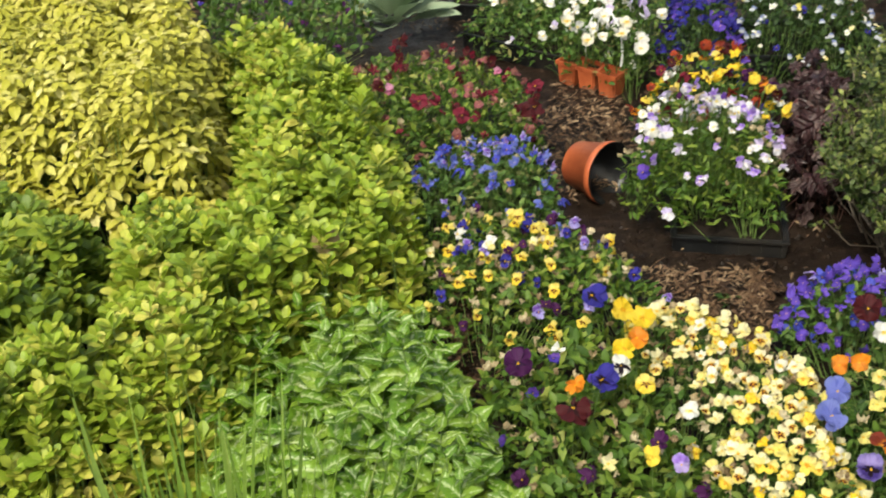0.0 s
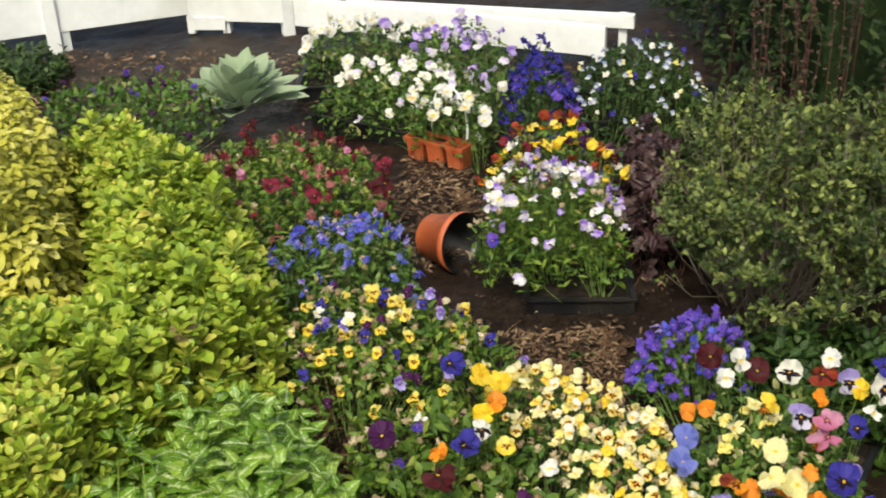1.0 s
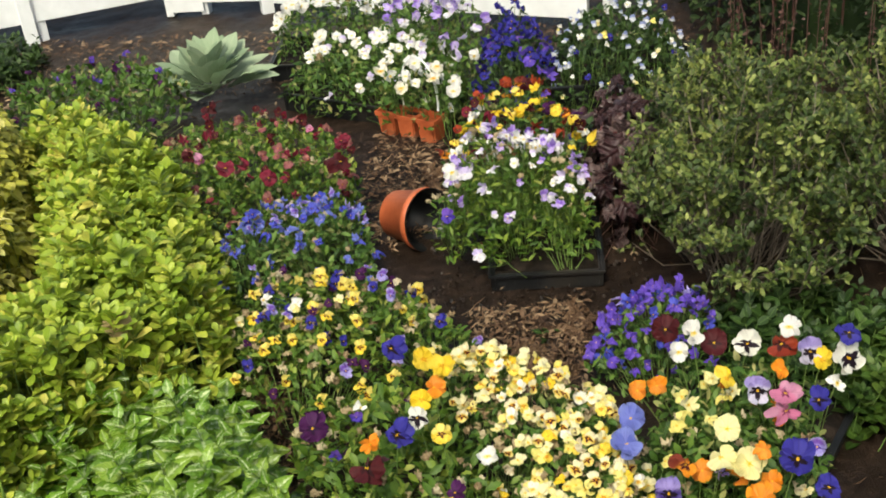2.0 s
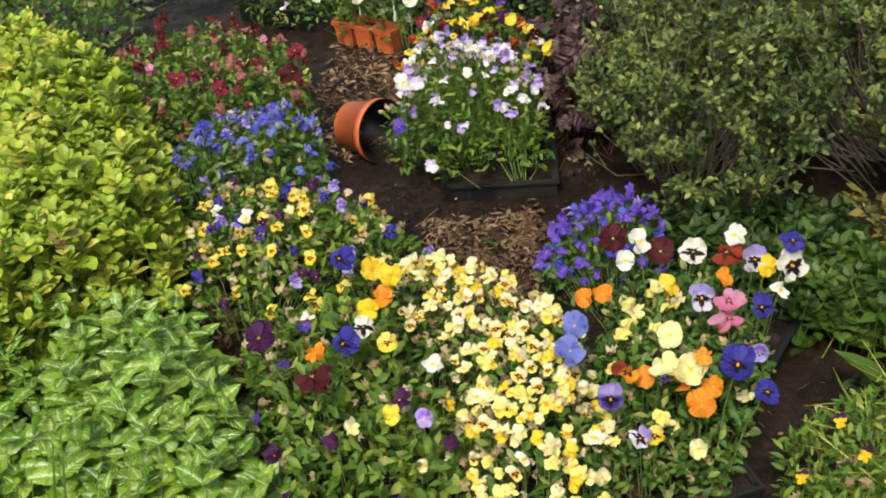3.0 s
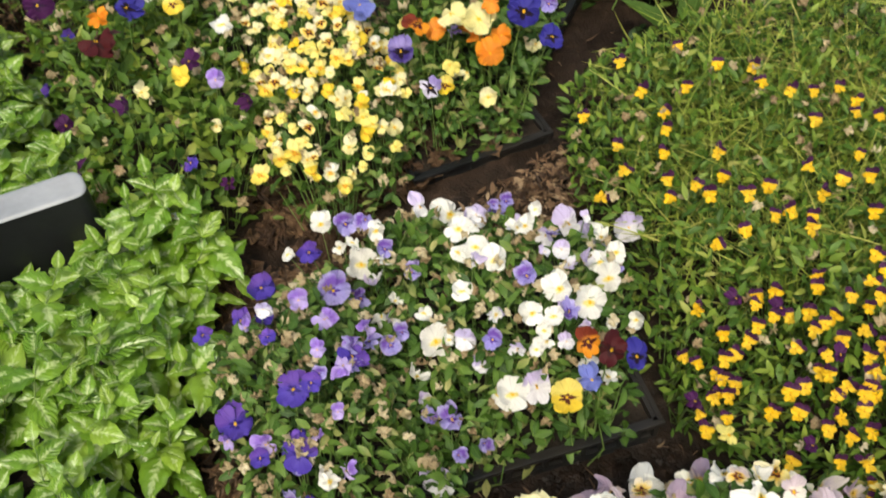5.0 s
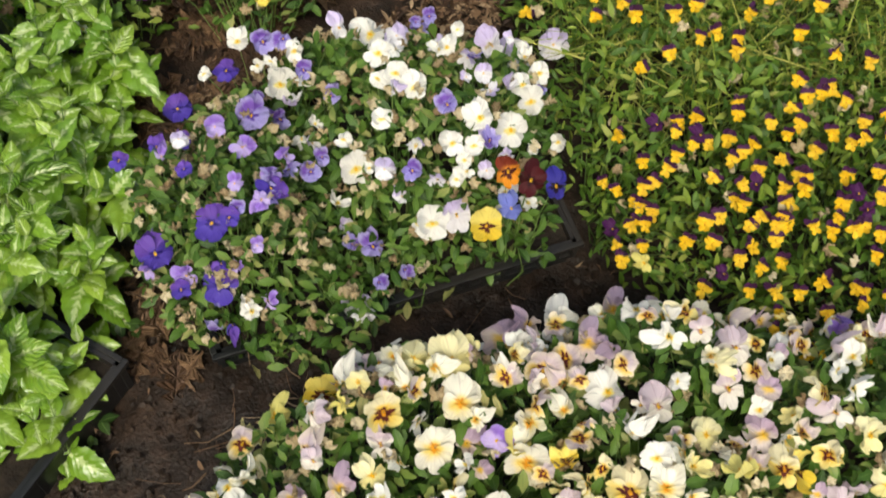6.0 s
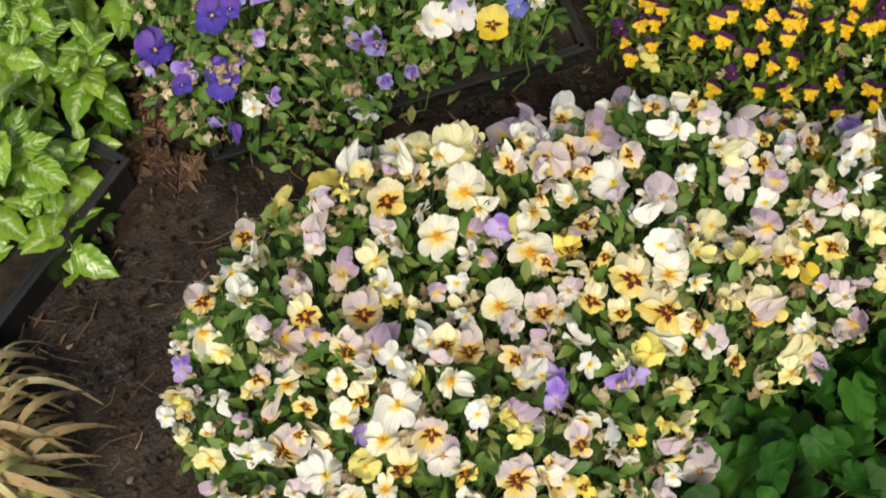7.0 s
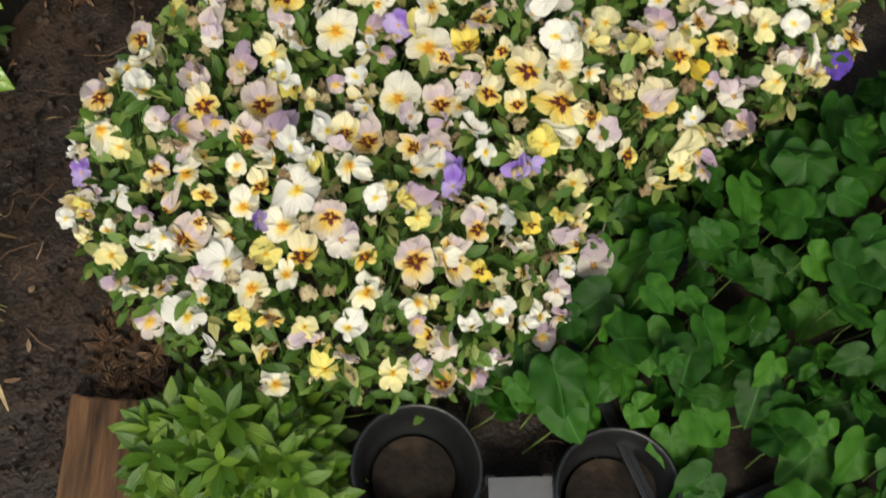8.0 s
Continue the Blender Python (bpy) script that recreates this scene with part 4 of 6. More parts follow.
bed("large_pansy", "large mixed pansies in orange, yellow and blue over a black tray", "pansy",
    [(0.44, 1.59), (0.53, 1.78), (0.66, 1.84), (0.79, 1.73), (0.78, 1.6), (0.71, 1.48), (0.66, 1.4), (0.57, 1.37), (0.47, 1.39), (0.45, 1.47)], 0.18, 0.09, 0.12, 9, 24, [("lemon", 3), ("cream", 2), ("yellow_face", 1.5), ("orange", 1), ("pale_lemon", 2), ("violet_white", 0.6)], (0.022, 0.034), "pansy",
    [("sky_blue", (0.427, 1.516, 0.26), 0.052), ("sky_blue", (0.442, 1.553, 0.28), 0.047), ("orange_face", (0.514, 1.497, 0.22), 0.044), ("orange", (0.543, 1.502, 0.2), 0.042), ("pale_lemon", (0.567, 1.481, 0.24), 0.052),
     ("pale_lemon", (0.608, 1.471, 0.23), 0.053), ("orange", (0.613, 1.42, 0.2), 0.047), ("orange", (0.641, 1.459, 0.2), 0.042), ("navy", (0.674, 1.446, 0.25), 0.056), ("navy", (0.706, 1.399, 0.23), 0.042),
     ("velvet", (0.475, 1.438, 0.22), 0.043), ("lavender_face", (0.51, 1.387, 0.18), 0.039), ("yellow_face", (0.535, 1.399, 0.17), 0.034), ("orange", (0.627, 1.464, 0.26), 0.034), ("pale_lemon", (0.591, 1.535, 0.25), 0.047)],
    spent=30, seed=5.2, density=21000)
bed("faced_pansy", "large white, maroon and rose pansies with dark faces on tall stalks", "pansy",
    [(0.546, 1.803), (0.655, 1.876), (0.825, 1.771), (0.811, 1.675), (0.723, 1.582), (0.609, 1.644)], 0.2, 0.12, 0.08, 5, 0, named=
    [("white", (0.56, 1.725, 0.27), 0.040), ("white", (0.588, 1.74, 0.295), 0.046), ("maroon", (0.632, 1.767, 0.25), 0.053), ("white_blotch", (0.683, 1.739, 0.26), 0.049), ("rust", (0.733, 1.712, 0.27), 0.053),
     ("lavender_face", (0.776, 1.695, 0.26), 0.049), ("white_blotch", (0.831, 1.665, 0.26), 0.060), ("navy", (0.834, 1.68, 0.3), 0.048), ("rose", (0.711, 1.617, 0.24), 0.049), ("rose", (0.706, 1.598, 0.22), 0.044),
     ("lavender_face", (0.669, 1.634, 0.24), 0.049), ("yellow", (0.622, 1.65, 0.26), 0.040), ("yellow", (0.793, 1.682, 0.25), 0.040), ("navy", (0.766, 1.615, 0.22), 0.044), ("white", (0.81, 1.653, 0.22), 0.032),
     ("orange", (0.512, 1.679, 0.24), 0.040), ("orange", (0.477, 1.672, 0.24), 0.040), ("white", (0.746, 1.718, 0.3), 0.044), ("maroon", (0.56, 1.824, 0.25), 0.053), ("orange", (0.722, 1.681, 0.24), 0.035)], seed=5.9)
bed("violet_viola", "mound of deep violet violas in full flower", "viola",
    [(0.43, 1.95), (0.49, 2.1), (0.59, 2.17), (0.71, 2.11), (0.71, 1.96), (0.59, 1.89)], 0.18, 0.07, 0.12, 3, 95, [("violet", 6), ("blue", 1), ("violet_white", 0.5)], (0.019, 0.028), seed=6.0)
bed("tall_viola", "tall leggy white and lilac violas growing in a black tray", "viola",
    [(0.17, 2.5), (0.254, 2.68), (0.52, 2.66), (0.55, 2.5), (0.53, 2.395), (0.3, 2.405)], 0.27, 0.15, 0.1, 5, 110, [("white_lilac", 4), ("lilac", 1.5), ("white", 3), ("lilac", 1)], (0.018, 0.029),
    named=[("white", (0.229, 2.383, 0.33), 0.042), ("white_lilac", (0.256, 2.365, 0.33), 0.042), ("violet_face", (0.208, 2.337, 0.25), 0.036), ("white_lilac", (0.269, 2.329, 0.15), 0.035), ("lilac", (0.453, 2.386, 0.22), 0.032)],
    spent=46, seed=7.1, leaf=L_LANCE, leaf_size=0.023, density=24000, rise=20, leaf_material=M_GRASSY, floor=0.03, turn=0.5, fall=0.9)
bed("sunset_pansy", "pansies in yellow, rust red and purple, crowded together", "pansy",
    [(0.222, 2.764), (0.314, 2.894), (0.532, 2.838), (0.579, 2.667), (0.415, 2.632)], 0.33, 0.18, 0.1, 3, 85, [("rust", 2), ("yellow", 2.6), ("yellow_face", 2), ("orange_face", 1), ("maroon", 3), ("crimson", 1), ("purple", 2), ("violet_face", 1), ("white", 0.5)], (0.022, 0.036), "pansy", seed=7.7)
bed("white_pansy", "white pansies flowering densely in black trays", "pansy",
    [(-0.228, 3.608), (-0.105, 3.836), (0.303, 3.761), (0.327, 3.303), (0.106, 3.362), (-0.133, 3.487)], 0.17, 0.07, 0.12, 7, 66, [("white", 8), ("white_lilac", 1.6)], (0.024, 0.035), "pansy", spent=24, seed=8.0, tidy=True, turn=0.4)
bed("lilac_pansy", "white and lilac pansies beside deep blue ones", "pansy",
    [(0.078, 3.782), (0.263, 3.521), (0.337, 3.301), (0.44, 3.695), (0.312, 3.883)], 0.27, 0.16, 0.08, 4, 36, [("white_lilac", 3), ("lilac", 4), ("white", 0.6)], (0.028, 0.04), "pansy", seed=8.6)
bed("deep_blue_pansy", "deep blue pansies packed close together", "pansy",
    [(0.345, 3.28), (0.403, 3.743), (0.632, 3.7), (0.583, 3.218), (0.437, 3.161)], 0.25, 0.05, 0.16, 4, 84, [("blue", 0.6), ("navy", 9), ("violet", 0.6)], (0.028, 0.04), "pansy", seed=9.1, leaf_material=M_WEED)
bed("pale_blue_viola", "white and pale blue violas on leggy green plants", "viola",
    [(0.567, 3.262), (0.626, 3.743), (1.038, 3.686), (1.003, 3.248), (0.777, 3.144)], 0.26, 0.05, 0.2, 6, 92, [("white_blue", 8), ("white", 1.2), ("cream", 1.0), ("lemon", 0.6), ("navy", 0.9)], (0.016, 0.026), seed=9.8, leaf_material=M_WEED, tidy=True, turn=0.4)
bed("basket_pansy", "cream white pansies growing in joined orange pots", "pansy",
    [(0.06, 3.307), (0.089, 3.407), (0.305, 3.287), (0.285, 3.166)], 0.2, 0.15, 0.05, 3, 14, [("white", 5), ("cream_orange", 1)], (0.036, 0.046), "pansy", seed=10.2, tidy=True, turn=0.3)
bed("white_pansy", "large white pansies standing under a white frame", "pansy",
    [(-0.269, 3.887), (-0.228, 4.131), (0.243, 4.041), (0.227, 3.837)], 0.2, 0.12, 0.08, 5, 32, [("white", 6), ("lilac", 0.6)], (0.04, 0.052), "pansy", seed=10.9, tidy=True, turn=0.4, group="white pansies under the frame")
bed("purple_pansy", "purple and white pansies with many spent blooms", "pansy",
    [(0.12, 1.0), (0.2, 1.08), (0.31, 1.14), (0.38, 0.92), (0.4, 0.74), (0.35, 0.7), (0.17, 0.76), (0.11, 0.86)], 0.22, 0.1, 0.12, 5, 26, [("violet_white", 5), ("lilac", 2.4), ("violet_face", 2.4), ("white", 1), ("white_lilac", 1)], (0.018, 0.028), "pansy",
    spread("violet_face", PURPLE_VIOLET_FACE) + spread("violet_white", PURPLE_VIOLET_WHITE) + spread("lilac", PURPLE_LILAC) + spread("white", PURPLE_WHITE) + spread("white_lilac", PURPLE_WHITE_LILAC) + [("white_lilac", (0.378, 0.752, 0.1), 0.038)],
    spent=170, seed=11.5, leaf_size=0.022, density=21000)
bed("white_lilac_pansy", "white pansies tinged with violet among spent blooms", "pansy",
    [(0.31, 1.14), (0.42, 1.17), (0.56, 1.14), (0.71, 1.06), (0.7, 0.94), (0.64, 0.83), (0.54, 0.79), (0.4, 0.76), (0.38, 0.92)], 0.23, 0.1, 0.12, 6, 70, [("white", 6), ("white_lilac", 4), ("violet_white", 1.6)], (0.018, 0.028), "pansy",
    spread("white", PALE_WHITE) + spread("white_lilac", PALE_WHITE_LILAC) + spread("violet_white", PALE_VIOLET_WHITE),
    spent=175, seed=11.5, leaf_size=0.022, density=21000)
bed("odd_pansy", "a few rust, maroon and blue pansies at a bed's edge", "pansy",
    [(0.544, 0.785), (0.574, 0.849), (0.657, 0.833), (0.635, 0.772)], 0.18, 0.12, 0.04, 1, 0, named=
    [("orange_face", (0.587, 0.829, 0.22), 0.04), ("maroon", (0.611, 0.81, 0.22), 0.042), ("navy", (0.641, 0.8, 0.21), 0.04), ("sky_blue", (0.585, 0.8, 0.18), 0.036), ("yellow_face", (0.55, 0.789, 0.17), 0.045)], seed=12.0)
bed("cream_pansy", "cream, yellow and dusky lilac pansies flowering thickly", "pansy",
    [(0.082, 0.38), (0.105, 0.5), (0.2, 0.6), (0.34, 0.645), (0.55, 0.65), (0.72, 0.63), (0.82, 0.585), (0.956, 0.55), (1.061, 0.48), (1.012, 0.38), (0.763, 0.266), (0.642, 0.234), (0.578, 0.139), (0.394, 0.111), (0.229, 0.167), (0.149, 0.244)], 0.28, 0.12, 0.12, 13, 375,
    [("cream", 2), ("cream_face", 2.2), ("cream_orange", 3), ("cream_lilac", 3.8), ("dusky", 3), ("white", 3), ("pale_mauve", 1.4), ("lilac", 0.4), ("lemon", 0.6)], (0.02, 0.036), "pansy",
    spread("cream_orange", CREAM_CREAM_ORANGE) + spread("lilac", CREAM_LILAC) + spread("yellow_face", CREAM_YELLOW_FACE) + spread("white", CREAM_WHITE) + spread("cream_face", CREAM_CREAM_FACE) + spread("cream", CREAM_CREAM) + spread("cream_lilac", CREAM_CREAM_LILAC) + spread("lemon", CREAM_LEMON) + spread("pale_mauve", CREAM_WHITE_LILAC) + spread("dusky", CREAM_DUSKY) + spread("violet", CREAM_VIOLET),
    spent=260, seed=12.7, leaf_size=0.024, density=17000, turn=0.95)
stray_violas = [("jumpup", (x, y), w) for (x, y), w in zip(spots([(0.68, 0.94), (0.72, 1.3), (0.8, 1.42), (1.05, 1.3), (1.2, 1.05), (1.08, 0.83)], 46, 0.03), rng.uniform(0.02, 0.027, 46))]
bed("small_viola", "small golden and dark purple violas in a weedy green bed", "viola",
    [(0.719, 1.014), (0.688, 1.214), (0.73, 1.4), (0.82, 1.47), (1.266, 1.53), (1.556, 0.744), (1.246, 0.469), (0.975, 0.496), (0.803, 0.606), (0.7, 0.769)], 0.19, 0.12, 0.1, 14, 190, [("jumpup", 12), ("lemon", 0.3), ("purple", 1.2)], (0.02, 0.027),
    named=stray_violas, bloom_area=[(0.67, 0.7), (0.74, 0.88), (0.95, 0.86), (1.3, 0.84), (1.3, 0.55), (0.98, 0.5), (0.86, 0.52), (0.77, 0.6)], spent=190, seed=13.3, leaf=L_LANCE, leaf_size=0.021, density=21000, rise=36, leaf_material=M_GRASSY, tidy=True, turn=0.22)
bed("small_violet_viola", "low bushy plant with a few small violet flowers", "viola",
    [(-1.08, 3.706), (-0.639, 3.786), (-0.487, 3.548), (-0.549, 3.306), (-0.843, 3.271), (-1.047, 3.433)], 0.2, 0.12, 0.1, 4, 22, [("violet_face", 3), ("purple", 3)], (0.018, 0.026), seed=14.0, leaf=L_SMALL, leaf_size=0.024, density=8000, rise=40)


# ---- trays ----
nursery_tray(pose(0.436, 2.515, 0.0, 0, 0, -7.3), 0.25, 0.24, 0.044, "shallow black plastic plant tray half full of soil", slots=False)
nursery_tray(pose(0.741, 1.802, 0.0, 0, 0, -35.8), 0.27, 0.27, 0.045, "black plastic plant tray under large mixed pansies")
nursery_tray(pose(0.564, 1.495, 0.0, 0, 0, 12.0), 0.24, 0.24, 0.028, "black plastic plant tray at a bed's edge", slots=False)
nursery_tray(pose(0.425, 0.91, 0.0, 0, 0, 5), 0.5, 0.26, 0.05, "black plastic plant tray hidden by white and purple pansies")
nursery_tray(pose(-0.123, 0.766, 0.0, 0, 0, 45.3), 0.27, 0.27, 0.07, "black plastic plant tray filled with variegated plants", slots=False)
nursery_tray(pose(0.058, 3.581, 0.0, 0, 0, -34.3), 0.5, 0.27, 0.06, "black plastic plant tray under white pansies", slots=False)
nursery_tray(pose(-0.015, 3.957, 0.0, 0, 0, -7.8), 0.5, 0.27, 0.06, "black plastic plant tray under large white pansies", slots=False)
nursery_tray(pose(0.796, 3.424, 0.0, 0, 0, -5.8), 0.5, 0.27, 0.1, "black plastic plant tray under pale blue violas", slots=False)
nursery_tray(pose(0.86, 0.08, 0.0, 0, 0, 8), 0.5, 0.27, 0.06, "black plastic plant tray under heart-shaped leaves", slots=False)
nursery_tray(pose(0.84, -0.2, 0.0, 0, 0, 8), 0.5, 0.25, 0.06, "black plastic plant tray under heart-shaped leaves", slots=False)
# a tray stood on its edge among the leaves
def trough(m, w, d, hgt):
    """A round-cornered plastic trough lying upside down: worn grey base, black walls, lipped edge on the ground."""
    tub = tagged(new("plant_trough"), "upturned black plastic trough with a faded grey base", "trough")

    def ring(x, y, r, z):
        return [(sx * (x - r) + r * math.cos(a), sy * (y - r) + r * math.sin(a), z) for sx, sy, a0 in ((1, 1, 0), (-1, 1, 90), (-1, -1, 180), (1, -1, 270)) for a in (radians(a0 + 22.5 * k) for k in range(5))]

    def skin(name, rings, material, label, cap):
        bm = bmesh.new()
        rows = [[bm.verts.new(p) for p in r] for r in rings]
        for a, b in zip(rows, rows[1:]):
            for k in range(len(a)):
                bm.faces.new((a[k], a[(k + 1) % len(a)], b[(k + 1) % len(a)], b[k]))
        if cap:
            bm.faces.new(rows[-1])
        part(name, bm_mesh(name, bm, material, True), tub, label)

    x, y = w / 2, d / 2
    skin("wall", [ring(x + 0.012, y + 0.012, 0.022, 0.02), ring(x, y, 0.018, hgt - 0.004)], M_BLACK, "", False)
    skin("rim", [ring(x + 0.012, y + 0.012, 0.022, 0.022), ring(x + 0.02, y + 0.02, 0.026, 0.022), ring(x + 0.02, y + 0.02, 0.026, 0.002)], M_BLACK, "", False)
    skin("base", [ring(x, y, 0.018, hgt - 0.004), ring(x - 0.0015, y - 0.0015, 0.017, hgt - 0.0008), ring(x - 0.005, y - 0.005, 0.015, hgt), ring(x - 0.012, y - 0.012, 0.01, hgt - 0.0012)], M_GREY, "faded grey base of the trough", True)
    tub.matrix_basis = m
    return tub


trough(pose(-0.113, 1.28, 0.0, 0, 0, 12.5), 0.19, 0.055, 0.2)

# ---- pots ----
plant_pot(Matrix.Translation((0.091, 2.746, 0.053)) @ Vector((0.68, -0.7, 0.13)).to_track_quat("Z", "Y").to_matrix().to_4x4(), 0.077, 0.11, M_TERRA, "empty terracotta coloured plastic pot tipped on its side", soil=0, floor_discs=True, inside=M_BLACK)


def cell_pot(m):
    pot = tagged(new("cell_pot"), "small square orange plastic pot in a joined row", "plant pot", "joined orange pots")
    bm = bmesh.new()
    a, b, hgt = 0.026, 0.033, 0.075
    rings = [[bm.verts.new((sx * r, sy * r, z)) for sx, sy in ((-1, -1), (1, -1), (1, 1), (-1, 1))] for r, z in ((a, 0), (b - 0.002, hgt - 0.012), (b + 0.001, hgt - 0.012), (b + 0.001, hgt), (b - 0.003, hgt), (b - 0.006, hgt - 0.02))]
    bm.faces.new(rings[0][::-1])
    for p, q in zip(rings, rings[1:]):
        for i in range(4):
            bm.faces.new((p[i], p[(i + 1) % 4], q[(i + 1) % 4], q[i]))
    bm.faces.new(rings[-1])
    bmesh.ops.bevel(bm, geom=[e for e in bm.edges if abs(e.verts[0].co.z - e.verts[1].co.z) > 0.03], offset=0.004, segments=2, affect="EDGES")
    part("pot_wall", bm_mesh("pot_wall", bm, M_TERRA), pot)
    pot.matrix_basis = m
    return pot


first_cell = cell_pot(pose(0.102, 3.357, 0, 0, 0, -38))
for i in range(1, 3):
    copy_thing(first_cell, pose(0.102 + 0.056 * i, 3.357 - 0.044 * i, 0, 0, 0, -38))
arc = [(0.19 + 0.05 * math.cos(a), 3.29 - 0.038 * math.cos(a), 0.13 + 0.12 * math.sin(a)) for a in np.linspace(-0.3, math.pi + 0.3, 18)]
basket_arch = part("handle", tubes("handle", [np.array(arc)], [0.004], M_WHITE, 8), first_cell, "thin white plastic carrying handle")
basket_arch.matrix_basis = first_cell.matrix_basis.inverted()
plant_pot(pose(0.381, 0.05, 0), 0.07, 0.1, M_BLACK, "round black plastic pot with dry soil inside", soil=0.25)
plant_pot(pose(0.585, -0.03, 0), 0.068, 0.1, M_BLACK, "round black plastic pot beneath heart-shaped leaves", soil=0.25)
plant_pot(pose(0.6, 2.83, 0), 0.05, 0.11, M_TERRA, "terracotta coloured plastic pot beside purple leaves", soil=0.97)
nursery_tray(pose(0.476, -0.035, 0.085, 180, 0, -14), 0.07, 0.1, 0.085, "upturned grey plastic cell tray between round black pots", slots=False, soil=False, base_material=M_DULL_GREY)
plant_pot(pose(1.252, 1.84, 0), 0.052, 0.13, M_DULL_GREY, "grey plastic pot behind coppery leaves", soil=0.95)


# ---- leafy drifts ----
def whorls(name, label, category, outline, top, edge, soft, count, leaves, leaf, size, material, rise=28, layers=2, seed=0.0):
    """Ground cover: upright shoots that end in rosettes of leaves."""
    poly = np.array(outline, float)
    P, A, N, S, lines = [], [], [], [], []
    for layer in range(layers):
        c = spots(poly, count, 0.012)
        z = dome(poly, c, top, edge, soft, seed) * (1 - 0.28 * layer) + rng.normal(0, 0.024, len(c))
        for (x, y), hz in zip(c, z):
            tilt = rng.normal(0, 0.22, 2)
            k = int(rng.integers(leaves - 2, leaves + 3))
            a = np.arange(k) * 2.4 + rng.uniform(0, 6)
            e = np.radians(rng.normal(rise, 12, k) + np.linspace(-14, 26, k))
            d = np.stack([np.cos(a) * np.cos(e) + tilt[0], np.sin(a) * np.cos(e) + tilt[1], np.sin(e)], -1)
            P.append(np.array([x, y, hz]) + np.stack([0 * a, 0 * a, np.linspace(-0.02, 0.004, k)], -1))
            A.append(d)
            N.append(np.tile([tilt[0], tilt[1], 1.0], (k, 1)) - 0.4 * d)
            S.append(size * rng.uniform(0.7, 1.2) * rng.uniform(0.8, 1.15, k) * np.linspace(1.1, 0.75, k))
            if layer == 0:
                lines.append(np.array([[x - tilt[0] * 0.1, y - tilt[1] * 0.1, 0.0], [x - tilt[0] * 0.04, y - tilt[1] * 0.04, hz * 0.6], [x, y, hz]]))
    thing = empty_thing(name, (poly[:, 0].mean(), poly[:, 1].mean(), 0), label, category, kind="stuff")
    base = np.array(thing.location)
    part("leafage", strew("leafage", leaf, np.concatenate(P) - base, np.concatenate(A), unit(np.concatenate(N)), np.concatenate(S), material), thing, kind="stuff")
    part("stemwork", tubes("stemwork", [l - base for l in lines], np.full(len(lines), 0.0016), M_STEM), thing, kind="stuff")
    return thing


whorls("ground_cover", "yellow-green evergreen ground cover with rosettes of glossy leaves", "ground cover",
       [(-0.94, 3.22), (-0.68, 3.14), (-0.45, 2.92), (-0.34, 2.6), (-0.28, 2.32), (-0.27, 2.06), (-0.33, 1.98), (-0.5, 1.8), (-0.62, 1.5), (-1.0, 1.3), (-1.45, 1.4), (-1.5, 1.72), (-1.0, 1.72), (-0.87, 1.78), (-0.9, 2.1), (-0.96, 2.22), (-0.68, 2.2), (-0.7, 2.3), (-0.78, 2.76)],
       0.28, 0.1, 0.12, 1450, 10, L_SPOON, 0.034, M_GREEN_LEAF, layers=2, rise=34)
whorls("deep_ground_cover", "dark green evergreen ground cover with rosettes of leaves", "ground cover",
       [(-1.6, 2.36), (-1.21, 2.34), (-0.98, 2.24), (-0.9, 2.1), (-0.87, 1.78), (-1.0, 1.72), (-1.6, 1.72)], 0.25, 0.1, 0.1, 420, 10, L_SPOON, 0.038, M_DEEP_LEAF, layers=2, rise=30, seed=1.0)
whorls("golden_shrub", "low shrub with soft golden yellow drooping leaves", "shrub",
       [(-1.85, 3.3), (-1.05, 3.52), (-0.97, 3.3), (-0.83, 3.0), (-0.78, 2.6), (-0.74, 2.36), (-0.72, 2.27), (-0.98, 2.28), (-1.22, 2.38), (-1.9, 2.42)], 0.36, 0.14, 0.14, 1450, 8, L_DROOP, 0.034, M_GOLD_LEAF, rise=-6, layers=2, seed=3.0)


